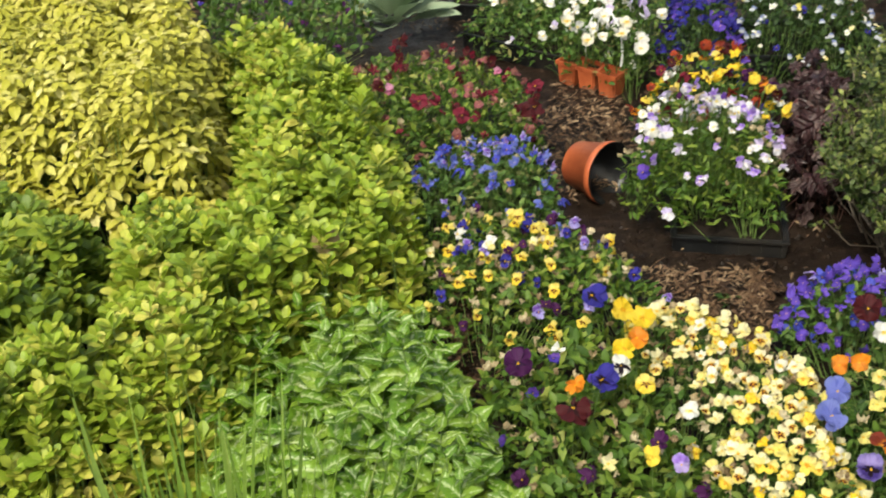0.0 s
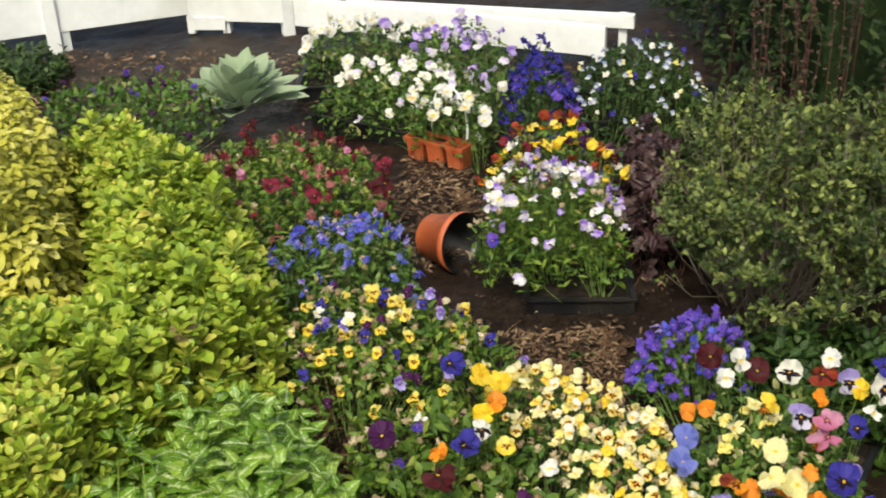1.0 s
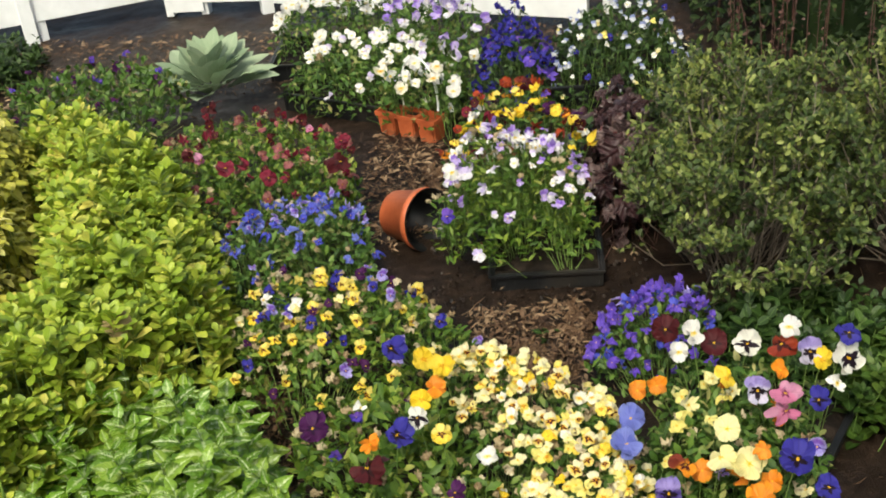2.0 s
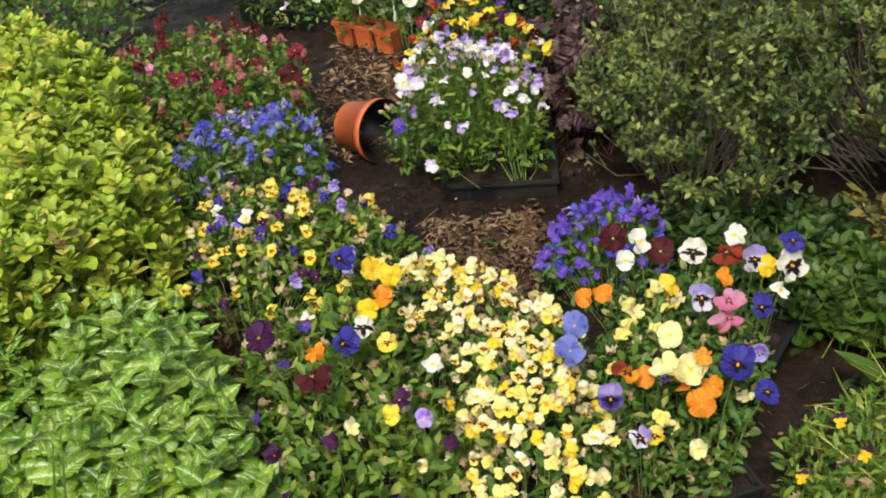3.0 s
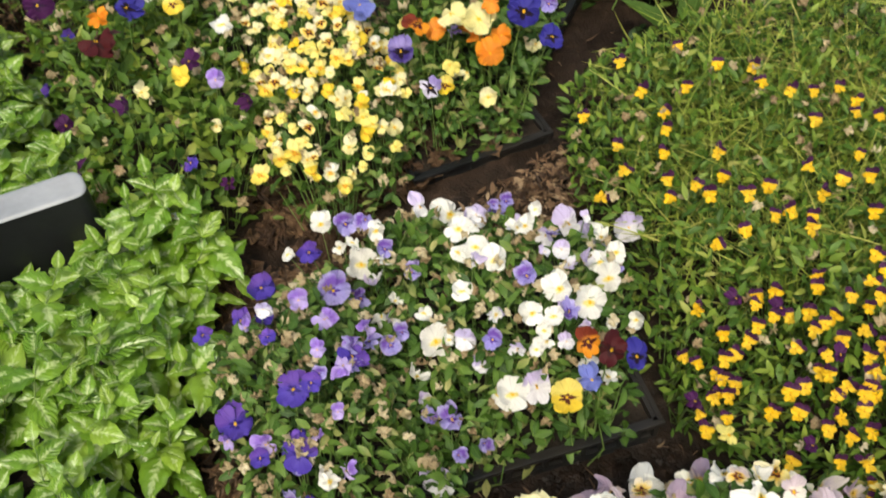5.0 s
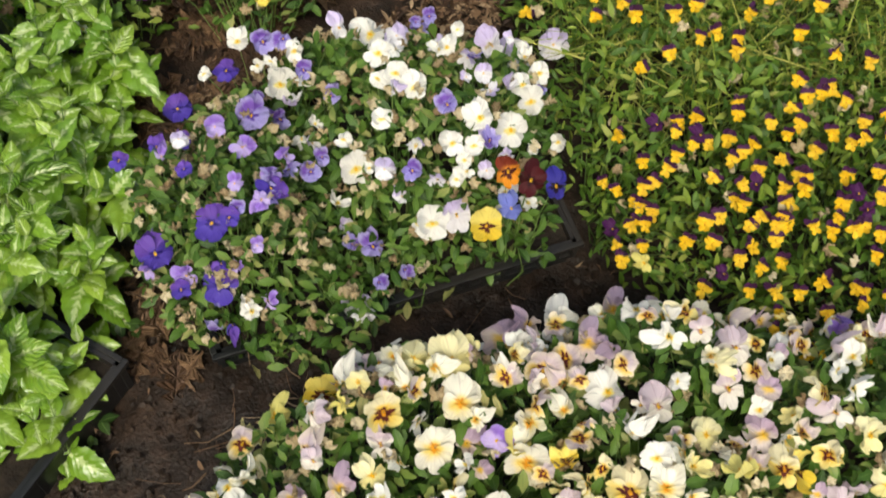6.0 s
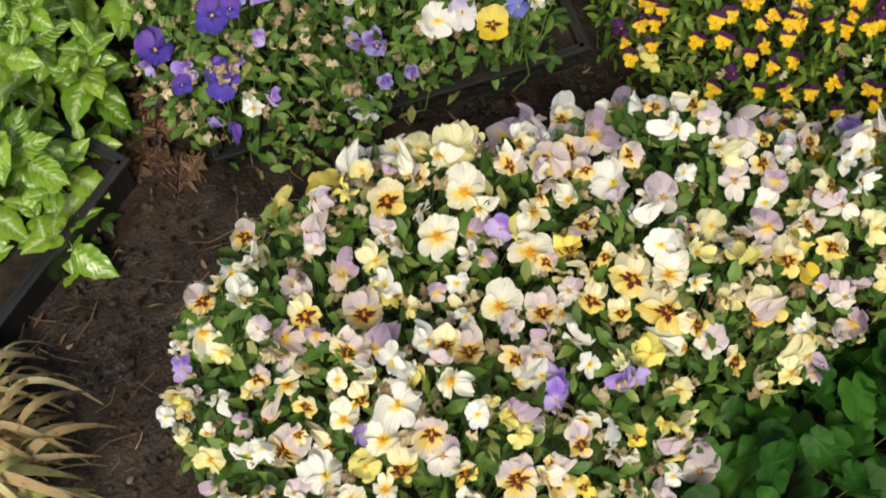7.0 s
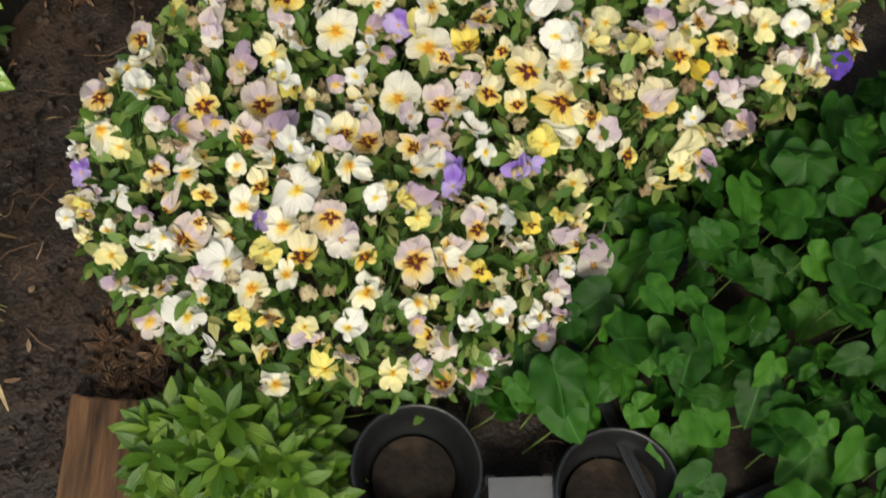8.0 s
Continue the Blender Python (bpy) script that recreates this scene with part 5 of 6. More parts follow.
def lamium(name, outline, top, edge, soft, count, singles, seed, size=0.052):
    """Arching shoots with pairs of toothed, silver-streaked leaves."""
    poly = np.array(outline, float)
    thing = empty_thing(name, (poly[:, 0].mean(), poly[:, 1].mean(), 0), "variegated dead-nettle with silver-streaked toothed green leaves", "ground cover")
    base = np.array(thing.location)
    P, A, N, S, lines = [], [], [], [], []
    c = spots(poly, count, 0.02)
    z = dome(poly, c, top, edge, soft, seed) * rng.uniform(0.6, 1.15, len(c))
    for (x, y), hz in zip(c, z):
        az, lean = rng.uniform(0, 6.28), rng.uniform(0.1, 0.6)
        stem = np.array([math.cos(az) * lean, math.sin(az) * lean, 1.0])
        stem /= np.linalg.norm(stem)
        tip = np.array([x, y, hz])
        lines.append(np.array([tip - stem * hz * 0.9 / stem[2], tip - stem * 0.06, tip]))
        roll = rng.uniform(0, 6.28)
        for k in range(5):
            for s in (0, math.pi):
                a = roll + k * math.pi / 2 + s
                out = np.array([math.cos(a), math.sin(a), 0.0])
                d = out + np.array([0, 0, 0.8 - 0.26 * k]) + 0.4 * stem * (1, 1, 0) + rng.normal(0, 0.18, 3)
                P.append(tip - stem * 0.03 * k)
                A.append(d)
                N.append(np.array([0, 0, 1.0]) - 0.3 * out + rng.normal(0, 0.28, 3))
                S.append(size * (0.5, 0.85, 1.1, 1.1, 1.0)[k] * rng.uniform(0.85, 1.2))
    P, A, N, S = np.array(P), np.array(A), unit(np.array(N)), np.array(S)
    # the uppermost leaves stand singly
    order = np.argsort(-P[:, 2])
    near = order[rng.permutation(min(len(order), singles * 2))[:singles]]
    data = mesh_of("variegated_leaf", L_LAMIUM[0], L_LAMIUM[1], M_LAMIUM_ONE, L_LAMIUM[2])
    R = frames_of(A, N)
    for i in near:
        ob = part("leaf", data, thing)
        m = Matrix([list(r) for r in R[i]]).to_4x4()
        ob.matrix_basis = Matrix.Translation(P[i] - base) @ m @ Matrix.Diagonal((S[i], S[i], S[i], 1))
    rest = np.setdiff1d(np.arange(len(P)), near)
    part("leafage", strew("leafage", L_LAMIUM, P[rest] - base, A[rest], N[rest], S[rest], M_LAMIUM), thing, kind="stuff")
    part("stemwork", tubes("stemwork", [l - base for l in lines], np.full(len(lines), 0.0015), M_STEM), thing, kind="stuff")


lamium("variegated_dead_nettle", [(-0.68, 2.0), (-0.46, 2.04), (-0.28, 2.0), (-0.2, 1.86), (-0.14, 1.68), (-0.08, 1.5), (-0.02, 1.363), (-0.07, 1.304), (-0.25, 1.347), (-0.54, 1.42), (-0.74, 1.7)], 0.21, 0.12, 0.1, 200, 280, 1.0, 0.05)
lamium("variegated_dead_nettle", [(-0.46, 1.37), (-0.26, 1.33), (-0.2, 1.23), (-0.165, 1.21), (-0.12, 1.18), (-0.08, 1.19), (-0.05, 1.24), (0.0, 1.28), (0.06, 1.38), (0.13, 1.32), (0.14, 1.18), (0.11, 1.03), (0.065, 0.9), (0.02, 0.82), (0.045, 0.75), (0.025, 0.72), (-0.05, 0.69), (-0.2, 0.66), (-0.5, 0.56)], 0.2, 0.12, 0.08, 185, 295, 2.0, 0.05)


def blades(name, label, category, where, count, spread, length, width, material, lean=0.35, base_z=0.0, droop=1.0, kind="stuff", sway=(0.0, 0.0)):
    """A tuft of long narrow blades."""
    g = rng.normal(0, 1, (count, 2)) * spread
    pos = np.column_stack([g + np.array(where), np.full(count, base_z)])
    out = g / (np.max(spread) + 1e-6) * lean + rng.normal(0, lean * 0.5, (count, 2)) + np.array(sway)
    ax = np.column_stack([out, np.ones(count)])
    nrm = np.column_stack([-out, np.full(count, 0.3)]) + rng.normal(0, 0.2, (count, 3))
    ln = length * rng.uniform(0.6, 1.15, count)
    size = np.column_stack([np.full(count, width / 0.028) * rng.uniform(0.7, 1.3, count), ln, ln * droop])
    return tagged(new(name, strew(name, L_BLADE, pos, ax, unit(nrm), size, material)), label, category, kind=kind)


blades("grass_tuft", "tuft of tall soft green grass blades", "grass", (-0.44, 1.06), 80, (0.06, 0.03), 0.66, 0.0105, M_GRASS, 0.06, droop=0.2, sway=(0.03, 0.0))


def arching_grass(name, label, foot, spread, count, reach, rise, width, material):
    """Broad dry blades that arch over to one side and curl down at the tip."""
    V, U, Q = [], [], []
    t = np.linspace(0, 1, 9)
    for k in range(count):
        g = np.array(foot) + rng.normal(0, 1, 2) * spread
        a, ln, up = rng.normal(-0.05, 0.8), reach * rng.uniform(0.55, 1.1), rise * rng.uniform(0.5, 1.2)
        bend = rng.normal(0, 1.0)
        ang = a + bend * t
        x = g[0] + np.concatenate([[0], np.cumsum(np.cos(ang[1:]) * ln / 8)])
        y = g[1] + np.concatenate([[0], np.cumsum(np.sin(ang[1:]) * ln / 8)])
        z = 0.01 + up * np.sin(np.pi * np.minimum(t * 0.95 + 0.05, 1)) ** 0.8
        w = width * rng.uniform(0.6, 1.2) * np.sin(np.pi * np.clip(t * 0.8 + 0.2, 0, 0.985)) ** 0.6
        tilt = rng.normal(0, 0.8)
        for c in (-1, 0, 1):
            V.append(np.column_stack([x - c * w * np.sin(ang) / 2, y + c * w * np.cos(ang) / 2, z + c * w * tilt / 2 - (c == 0) * 0.12 * w]))
            U.append(np.column_stack([np.full(9, 0.5 + 0.5 * c), t]))
        base = k * 27
        for c in range(2):
            Q += [(base + c * 9 + i, base + c * 9 + i + 1, base + (c + 1) * 9 + i + 1, base + (c + 1) * 9 + i) for i in range(8)]
    return tagged(new(name, quad_mesh(name, np.concatenate(V), np.array(Q), np.concatenate(U), material)), label, "grass", kind="stuff")


arching_grass("dry_grass", "clump of dry straw-coloured grass with a few green blades", (-0.175, 0.43), (0.03, 0.05), 150, 0.125, 0.11, 0.0095, M_STRAW)
for k in range(26):
    q = spots([(0.808, 1.269), (0.87, 1.44), (0.976, 1.5), (1.418, 1.46), (1.379, 1.26), (0.855, 1.078)], 1)[0]
    blades("grass_tuft", "tuft of green grass growing through small violas", "grass", tuple(q), 12, (0.02, 0.02), 0.11, 0.0028, M_LAID_GRASS, 0.4, kind="")


# ---- shrubs and larger plants ----
def shrub(name, label, outline, top, edge, soft, leaves, leaf_size, material, twigs, seed=0.0, leaf=L_SMALL, twig_material=None, low=0.22, low_from=0.3):
    """A twiggy bush: woody shoots fan out from the base and carry small leaves along their ends."""
    poly = np.array(outline, float)
    thing = empty_thing(name, (poly[:, 0].mean(), poly[:, 1].mean(), 0), label, "shrub")
    base = np.array(thing.location)
    ends = spots(poly, twigs)
    hz = dome(poly, ends, top, edge, soft, seed) * rng.uniform(0.5, 1.12, twigs) * (1 + 0.22 * wave(ends, 21.0, seed))
    lines, P, A = [], [], []
    sprigs = max(1, leaves // (twigs * 11))
    for (x, y), z in zip(ends, hz):
        e = np.array([x, y, z])
        f = np.array([base[0] + 0.35 * (x - base[0]) + rng.normal(0, 0.03), base[1] + 0.35 * (y - base[1]) + rng.normal(0, 0.03), 0.0])
        b = np.array([0.6 * x + 0.4 * f[0], 0.6 * y + 0.4 * f[1], z * 0.5]) + rng.normal(0, 0.015, 3)
        lines.append(np.array([f, b, e]))
        # short side shoots, each closely set with leaves
        for t in rng.uniform(0.1, 1, sprigs) ** 0.5:
            o = b + (e - b) * t
            if rng.uniform() > np.clip((o[2] - low_from * top) / (0.35 * top), low, 1):
                continue
            d = unit(unit(e - b) * 0.7 + unit(rng.normal(0, 1, 3)) * 0.7 + np.array([0, 0, 0.35]))
            ln = leaf_size * rng.uniform(2.2, 4.6)
            at = np.linspace(0.15, 1, 11)
            P.append(o + d * (at * ln)[:, None] + rng.normal(0, 0.0016, (11, 3)))
            A.append(d * (0.25 + 0.8 * at)[:, None] + unit(rng.normal(0, 1, (11, 3))) * 0.95)
            lines.append(np.array([o, o + d * ln * 0.5, o + d * ln]))
    P, A = np.concatenate(P), np.concatenate(A)
    N = unit(np.array([0, -0.2, 1.0]) + rng.normal(0, 0.5, P.shape))
    part("leafage", strew("leafage", leaf, P - base, A, N, leaf_size * rng.uniform(0.6, 1.3, len(P)), material), thing, kind="stuff")
    part("twigwork", tubes("twigwork", [l - base for l in lines], np.where(np.array([len(l) and l[0][2] < 0.001 for l in lines]), 0.0024, 0.0008) * rng.uniform(0.7, 1.4, len(lines)), twig_material or M_TWIG), thing, kind="stuff")
    return thing


shrub("small_leaved_shrub", "rounded shrub with fine twigs and small pale green leaves", [(0.582, 2.259), (0.637, 2.638), (0.759, 2.924), (1.036, 2.929), (1.208, 2.65), (1.066, 2.13), (0.964, 1.98), (0.72, 2.02)], 0.37, 0.2, 0.2, 27000, 0.0155, M_SHRUB, 240, 1.0)
shrub("small_leaved_shrub", "spreading shrub with grey twigs and small green leaves", [(0.886, 2.1), (1.121, 2.764), (1.415, 2.816), (1.866, 2.546), (1.682, 2.082), (1.318, 1.95)], 0.42, 0.3, 0.2, 27000, 0.0155, M_SHRUB, 260, 2.0)
shrub("copper_shrub", "thin leafy shoots with coppery and yellow-green leaves", [(1.03, 1.73), (1.08, 1.9), (1.17, 1.88), (1.19, 1.76), (1.12, 1.7)], 0.33, 0.2, 0.06, 380, 0.024, M_ORANGE_LEAF, 10, 3.4, L_OVATE, twig_material=M_TWIG, low=0.9, low_from=-0.2)
shrub("copper_shrub", "shrub with coppery orange and yellow-green leaves", [(1.1, 1.93), (1.03, 2.052), (1.272, 2.191), (1.682, 2.082), (1.668, 1.76), (1.36, 1.92)], 0.4, 0.24, 0.15, 4600, 0.025, M_ORANGE_LEAF, 30, 3.0, L_OVATE, twig_material=M_TWIG, low=0.9, low_from=-0.2)


def hedge(name, label, outline, top, leaves, leaf_size, material, seed=0.0):
    """A dense hedge: leaves all over its faces from the ground up, on upright stems."""
    poly = np.array(outline, float)
    thing = empty_thing(name, (poly[:, 0].mean(), poly[:, 1].mean(), 0), label, "hedge")
    base = np.array(thing.location)
    p = spots(poly, leaves * 3)
    p = p[rim(poly, p) < 0.3][:leaves]
    z = top * rng.uniform(0.01, 1, len(p))
    keep = wave(np.column_stack([p[:, 0] * 1.5, z]), 8.0, seed) + rng.normal(0, 0.3, len(p)) > -0.35
    crown = spots(poly, leaves // 4)
    crown = np.column_stack([crown, top * rng.uniform(0.88, 1.0, len(crown)) + 0.05 * wave(crown, 3.0, seed)])
    P = np.concatenate([np.column_stack([p, z])[keep], crown])
    A, N = ways(len(P), 5, 35), unit(np.array([-0.2, -0.6, 0.7]) + rng.normal(0, 0.5, P.shape))
    part("leafage", strew("leafage", L_LANCE, P - base, A, N, leaf_size * rng.uniform(0.6, 1.3, len(P)), material), thing, kind="stuff")
    q = spots(poly, 90)
    q = q[rim(poly, q) < 0.35]
    lines = [np.array([[x, y, 0], [x + rng.normal(0, 0.03), y + rng.normal(0, 0.03), top * 0.5], [x + rng.normal(0, 0.06), y + rng.normal(0, 0.06), top * 0.98]]) - base for x, y in q]
    part("stemwork", tubes("stemwork", lines, rng.uniform(0.003, 0.006, len(lines)), M_RED_STEM), thing, kind="stuff")
    # solid block in dark leaf colour stands in for the hedge's shaded depth
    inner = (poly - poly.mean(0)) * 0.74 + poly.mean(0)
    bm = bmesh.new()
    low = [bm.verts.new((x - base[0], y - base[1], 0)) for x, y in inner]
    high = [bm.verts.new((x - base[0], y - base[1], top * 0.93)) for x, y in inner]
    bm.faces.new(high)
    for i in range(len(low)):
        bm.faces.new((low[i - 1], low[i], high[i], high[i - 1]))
    part("inner_growth", bm_mesh("inner_growth", bm, M_DARK_LEAF), thing, "solid dark block standing in for shade inside the hedge")
    return thing


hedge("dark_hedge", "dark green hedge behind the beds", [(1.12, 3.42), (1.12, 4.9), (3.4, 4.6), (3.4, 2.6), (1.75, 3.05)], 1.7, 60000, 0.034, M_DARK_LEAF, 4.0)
whorls("weeds", "low dark green weeds under a shrub", "weeds", [(0.69, 1.98), (0.72, 2.12), (0.9, 2.16), (1.1, 2.06), (1.1, 1.93), (0.95, 1.83), (0.78, 1.89)], 0.11, 0.06, 0.06, 110, 6, L_OVATE, 0.034, M_WEED, layers=2, seed=5.5)
whorls("weeds", "low leafy green weeds on dark soil", "weeds", [(0.88, 1.74), (0.9, 1.96), (1.143, 1.901), (1.2, 1.7), (1.02, 1.67)], 0.12, 0.07, 0.06, 120, 7, L_OVATE, 0.033, M_FRESH_WEED, layers=2, seed=5.0)


def rosette(name, label, category, where, count, size, shape, material, rise, spread, group=""):
    """Large leaves, each on its own, round one crown."""
    thing = empty_thing(name, where, label, category, group)
    data = mesh_of("large_leaf", shape[0], shape[1], material, shape[2])
    for i in range(count):
        f = (i + 0.5) / count
        a = i * 2.4 + rng.normal(0, 0.2)
        e = math.radians(rise[0] + (rise[1] - rise[0]) * f + rng.normal(0, 6))
        d = Vector((math.cos(a) * math.cos(e), math.sin(a) * math.cos(e), math.sin(e)))
        y, z0 = d.normalized(), Vector((0, 0, 1)) - 0.5 * d
        x = y.cross(z0).normalized()
        m = Matrix((x, y, x.cross(y))).transposed().to_4x4()
        s = size * rng.uniform(0.75, 1.1) * (1.0 - 0.25 * f)
        ob = part("leaf", data, thing)
        ob.matrix_basis = Matrix.Translation((math.cos(a) * spread * (1 - f), math.sin(a) * spread * (1 - f), 0.02 + 0.05 * f)) @ m @ Matrix.Diagonal((s, s, s, 1))
    return thing


whorls("weeds", "low green weeds under a white board", "weeds", [(-1.65, 4.2), (-1.42, 4.38), (-1.2, 4.4), (-1.1, 4.3), (-1.19, 4.03), (-1.37, 3.94)], 0.07, 0.03, 0.06, 130, 6, L_OVATE, 0.034, M_WEED, layers=2, seed=7.5)
rosette("plantain", "plantain with upright pale-ribbed green leaves", "plantain", (1.0, 1.54, 0.02), 9, 0.12, L_LANCE, M_FRESH_WEED, (35, 80), 0.02)
rosette("lambs_ear", "lamb's ear with broad woolly grey-green leaves", "lamb's ear", (-0.455, 3.68, 0.05), 44, 0.185, L_WOOLLY, M_LAMB, (22, 76), 0.06)


def heart_shape(rings=6, cols=21, lobes=0, shoulder=0.0, wavy=0.0):
    """A heart-shaped leaf with a pointed tip, or a scalloped one, of length 1, its stalk at the notch and shallow dents along the main veins."""
    V, U, Q = [], [], []
    for r in range(rings):
        f = (r / (rings - 1)) ** 0.8
        for c in range(cols):
            a = math.pi * (0.5 + (c / (cols - 1) - 0.5) * 1.97)
            away = abs(a - math.pi / 2)
            rad = 0.43 + 0.36 * math.exp(-((away / 0.42) ** 1.15)) - 0.2 * math.exp(-(((math.pi - away) / 0.3) ** 2)) + shoulder * math.exp(-(((away - 1.25) / 0.3) ** 2))
            rad *= 1 + 0.018 * (1 if c % 2 else -1)
            if lobes:
                rad = 0.52 + 0.1 * math.cos(lobes * (a - math.pi / 2))
            x, y = f * rad * math.cos(a), 0.2 + f * rad * math.sin(a)
            dent = 0.04 * abs(math.sin(2.5 * (a - math.pi / 2))) * f
            V.append((x, y, dent + 0.22 * abs(x) - 0.36 * f * f * rad * rad + (0.035 + wavy) * math.sin(6 * a + 1) * f * f))
            U.append((0.5 + x * 0.9, min(1, max(0, y))))
    for r in range(rings - 1):
        for c in range(cols - 1):
            Q.append((r * cols + c, r * cols + c + 1, (r + 1) * cols + c + 1, (r + 1) * cols + c))
    return np.array(V), np.array(Q), np.array(U)


L_HEART, L_SHOULDERED, L_LOBED = heart_shape(cols=25), heart_shape(cols=25, shoulder=0.12, wavy=0.03), heart_shape(lobes=7, cols=29, wavy=0.07)


def leaf_drift(name, label, category, outline, top, edge, soft, count, size, shape, material, tilt=0.3, seed=0.0, layers=(1.0,), down=0.25, face=(0, -0.25, 1), stem=None):
    """Large leaves one by one on stalks over an outline."""
    poly = np.array(outline, float)
    thing = empty_thing(name, (poly[:, 0].mean(), poly[:, 1].mean(), 0), label, category)
    base = np.array(thing.location)
    data = [mesh_of("large_leaf", sh[0], sh[1], material, sh[2]) for sh in (shape if isinstance(shape, list) else [shape])]
    lines = []
    for share in layers:
        c = spots(poly, int(count * (1 if share == layers[0] else 0.7)), size * 0.28)
        z = dome(poly, c, top, edge, soft, seed) * share + rng.normal(0, 0.012, len(c))
        for (x, y), hz in zip(c, z):
            n = unit(np.array(face) + rng.normal(0, tilt, 3))
            a = rng.uniform(0, 6.28)
            d = np.array([math.cos(a), math.sin(a) - 0.4, -down])
            R = frames_of(d[None], n[None])[0]
            s = size * rng.uniform(0.6, 1.2)
            ob = part("leaf", data[int(rng.integers(0, len(data)))], thing)
            ob.matrix_basis = Matrix.Translation(np.array([x, y, hz]) - base) @ Matrix([list(r) for r in R]).to_4x4() @ Matrix.Diagonal((s, s, s, 1))
            lines.append(np.array([[x + rng.normal(0, 0.03), y + rng.normal(0, 0.03), 0.0], [x, y, hz * 0.6], [x, y, hz]]))
    part("stemwork", tubes("stemwork", [l - base for l in lines], np.full(len(lines), 0.0014), stem or M_STEM), thing, kind="stuff")
    return thing


leaf_drift("heart_leaf_plant", "dark green glossy heart-shaped leaves in a dense patch", "violet plant",
           [(0.6, 0.23), (0.68, 0.29), (0.83, 0.31), (1.05, 0.36), (1.3, 0.4), (1.3, -0.25), (0.8, -0.25), (0.66, -0.12), (0.67, -0.02), (0.62, 0.03), (0.52, 0.05), (0.46, 0.1), (0.47, 0.14), (0.54, 0.17)], 0.19, 0.1, 0.1, 300, 0.058, [L_HEART, L_HEART, L_SHOULDERED], M_VIOLET_LEAF, tilt=0.4, seed=1.5, layers=(1.0, 0.66), down=0.45)
leaf_drift("heuchera", "dark purple heuchera with dusty ruffled leaves", "heuchera",
           [(0.56, 2.66), (0.58, 2.98), (0.78, 3.02), (0.8, 2.72), (0.7, 2.52), (0.6, 2.52)], 0.27, 0.1, 0.12, 80, 0.058, L_LOBED, M_HEUCHERA, tilt=0.6, seed=2.5, layers=(1.0, 0.75, 0.5), down=0.6, face=(-0.1, -0.5, 0.8), stem=M_RED_STEM)
whorls("potted_seedlings", "small green seedlings in a terracotta coloured pot", "seedlings", [(0.565, 2.8), (0.635, 2.8), (0.635, 2.86), (0.565, 2.86)], 0.15, 0.12, 0.03, 16, 6, L_OVATE, 0.03, M_WEED, layers=2)
whorls("lance_leaf_clump", "bushy clump of fresh green lance-shaped leaves", "herb", [(0.12, 0.16), (0.16, 0.195), (0.235, 0.195), (0.285, 0.14), (0.29, 0.085), (0.27, 0.0), (0.12, 0.02), (0.105, 0.1)], 0.14, 0.07, 0.08, 150, 8, L_HERB, 0.042, M_SALVIA, layers=2, rise=30, seed=6.0)

# flower stalks of the heuchera
for k in range(26):
    x, y = rng.uniform(0.95, 1.65), rng.uniform(2.95, 3.12)
    hgt = rng.uniform(0.45, 0.75)
    st = np.array([[0, 0, 0], [rng.normal(0, 0.015), rng.normal(0, 0.015), hgt * 0.6], [rng.normal(0, 0.03), rng.normal(0, 0.03), hgt]])
    stalk = empty_thing("flower_stalk", (x, y, 0), "thin red-brown flower stalk with faded bells", "stalk", "heuchera flower stalks")
    part("stem", tubes("stem", [st], [0.0018], M_RED_STEM), stalk)
    n = 30
    t = rng.uniform(0.35, 1, n)
    bp = np.array([np.interp(t, [0, 0.6, 1], st[:, i]) for i in range(3)]).T + rng.normal(0, 0.011, (n, 3))
    part("bellwork", strew("bellwork", L_SMALL, bp, ways(n, -10, 40), unit(rng.normal(0, 1, (n, 3)) + (0, 0, 1)), rng.uniform(0.008, 0.015, n), M_RED_STEM), stalk, kind="stuff")


# ---- white timber frame behind the beds ----
def board(name, a, b, z0, z1, thick, parent, material=None):
    """A bevelled board between two plan points."""
    a, b = Vector((*a, 0)), Vector((*b, 0))
    bm = bmesh.new()
    box_into(bm, (0, -thick / 2, z0), ((b - a).length, thick / 2, z1), 0.004)
    d = b - a
    bmesh.ops.transform(bm, matrix=Matrix.Translation(a) @ Matrix.Rotation(math.atan2(d.y, d.x), 4, "Z"), verts=bm.verts)
    return part(name, bm_mesh(name, bm, material or M_WHITE), parent)


frame_thing = tagged(new("raised_bed_surround"), "white painted timber surround of low boards on short feet", "garden surround")
board("board", (-2.6, 4.197), (-0.727, 4.677), 0.08, 0.5, 0.025, frame_thing)
board("board", (-0.72, 4.68), (-0.343, 4.572), 0.055, 0.5, 0.025, frame_thing)
board("board", (-0.298, 4.548), (0.8, 3.985), 0.05, 0.16, 0.03, frame_thing)
board("board", (-0.1, 4.5), (0.93, 4.115), 0.1, 0.152, 0.03, frame_thing)
for x, y, w in ((-1.225, 4.542, 0.05), (-1.19, 4.575, 0.03), (-0.335, 4.59, 0.045)):
    board("foot", (x - w / 2, y - 0.008), (x + w / 2, y + 0.006), 0.0, 0.5, 0.045, frame_thing)
board("foot", (-0.05, 4.46), (-0.02, 4.445), 0.0, 0.14, 0.03, frame_thing)
board("foot", (0.88, 4.15), (0.91, 4.14), 0.0, 0.15, 0.03, frame_thing)
for x in (-0.73, -0.59):
    board("foot", (x, 4.695 - 0.2 * (x + 0.73)), (x + 0.03, 4.69 - 0.2 * (x + 0.73)), 0.0, 0.5, 0.05, frame_thing)
board("ledge", (-0.7, 4.675), (-0.575, 4.65), 0.02, 0.075, 0.05, frame_thing)

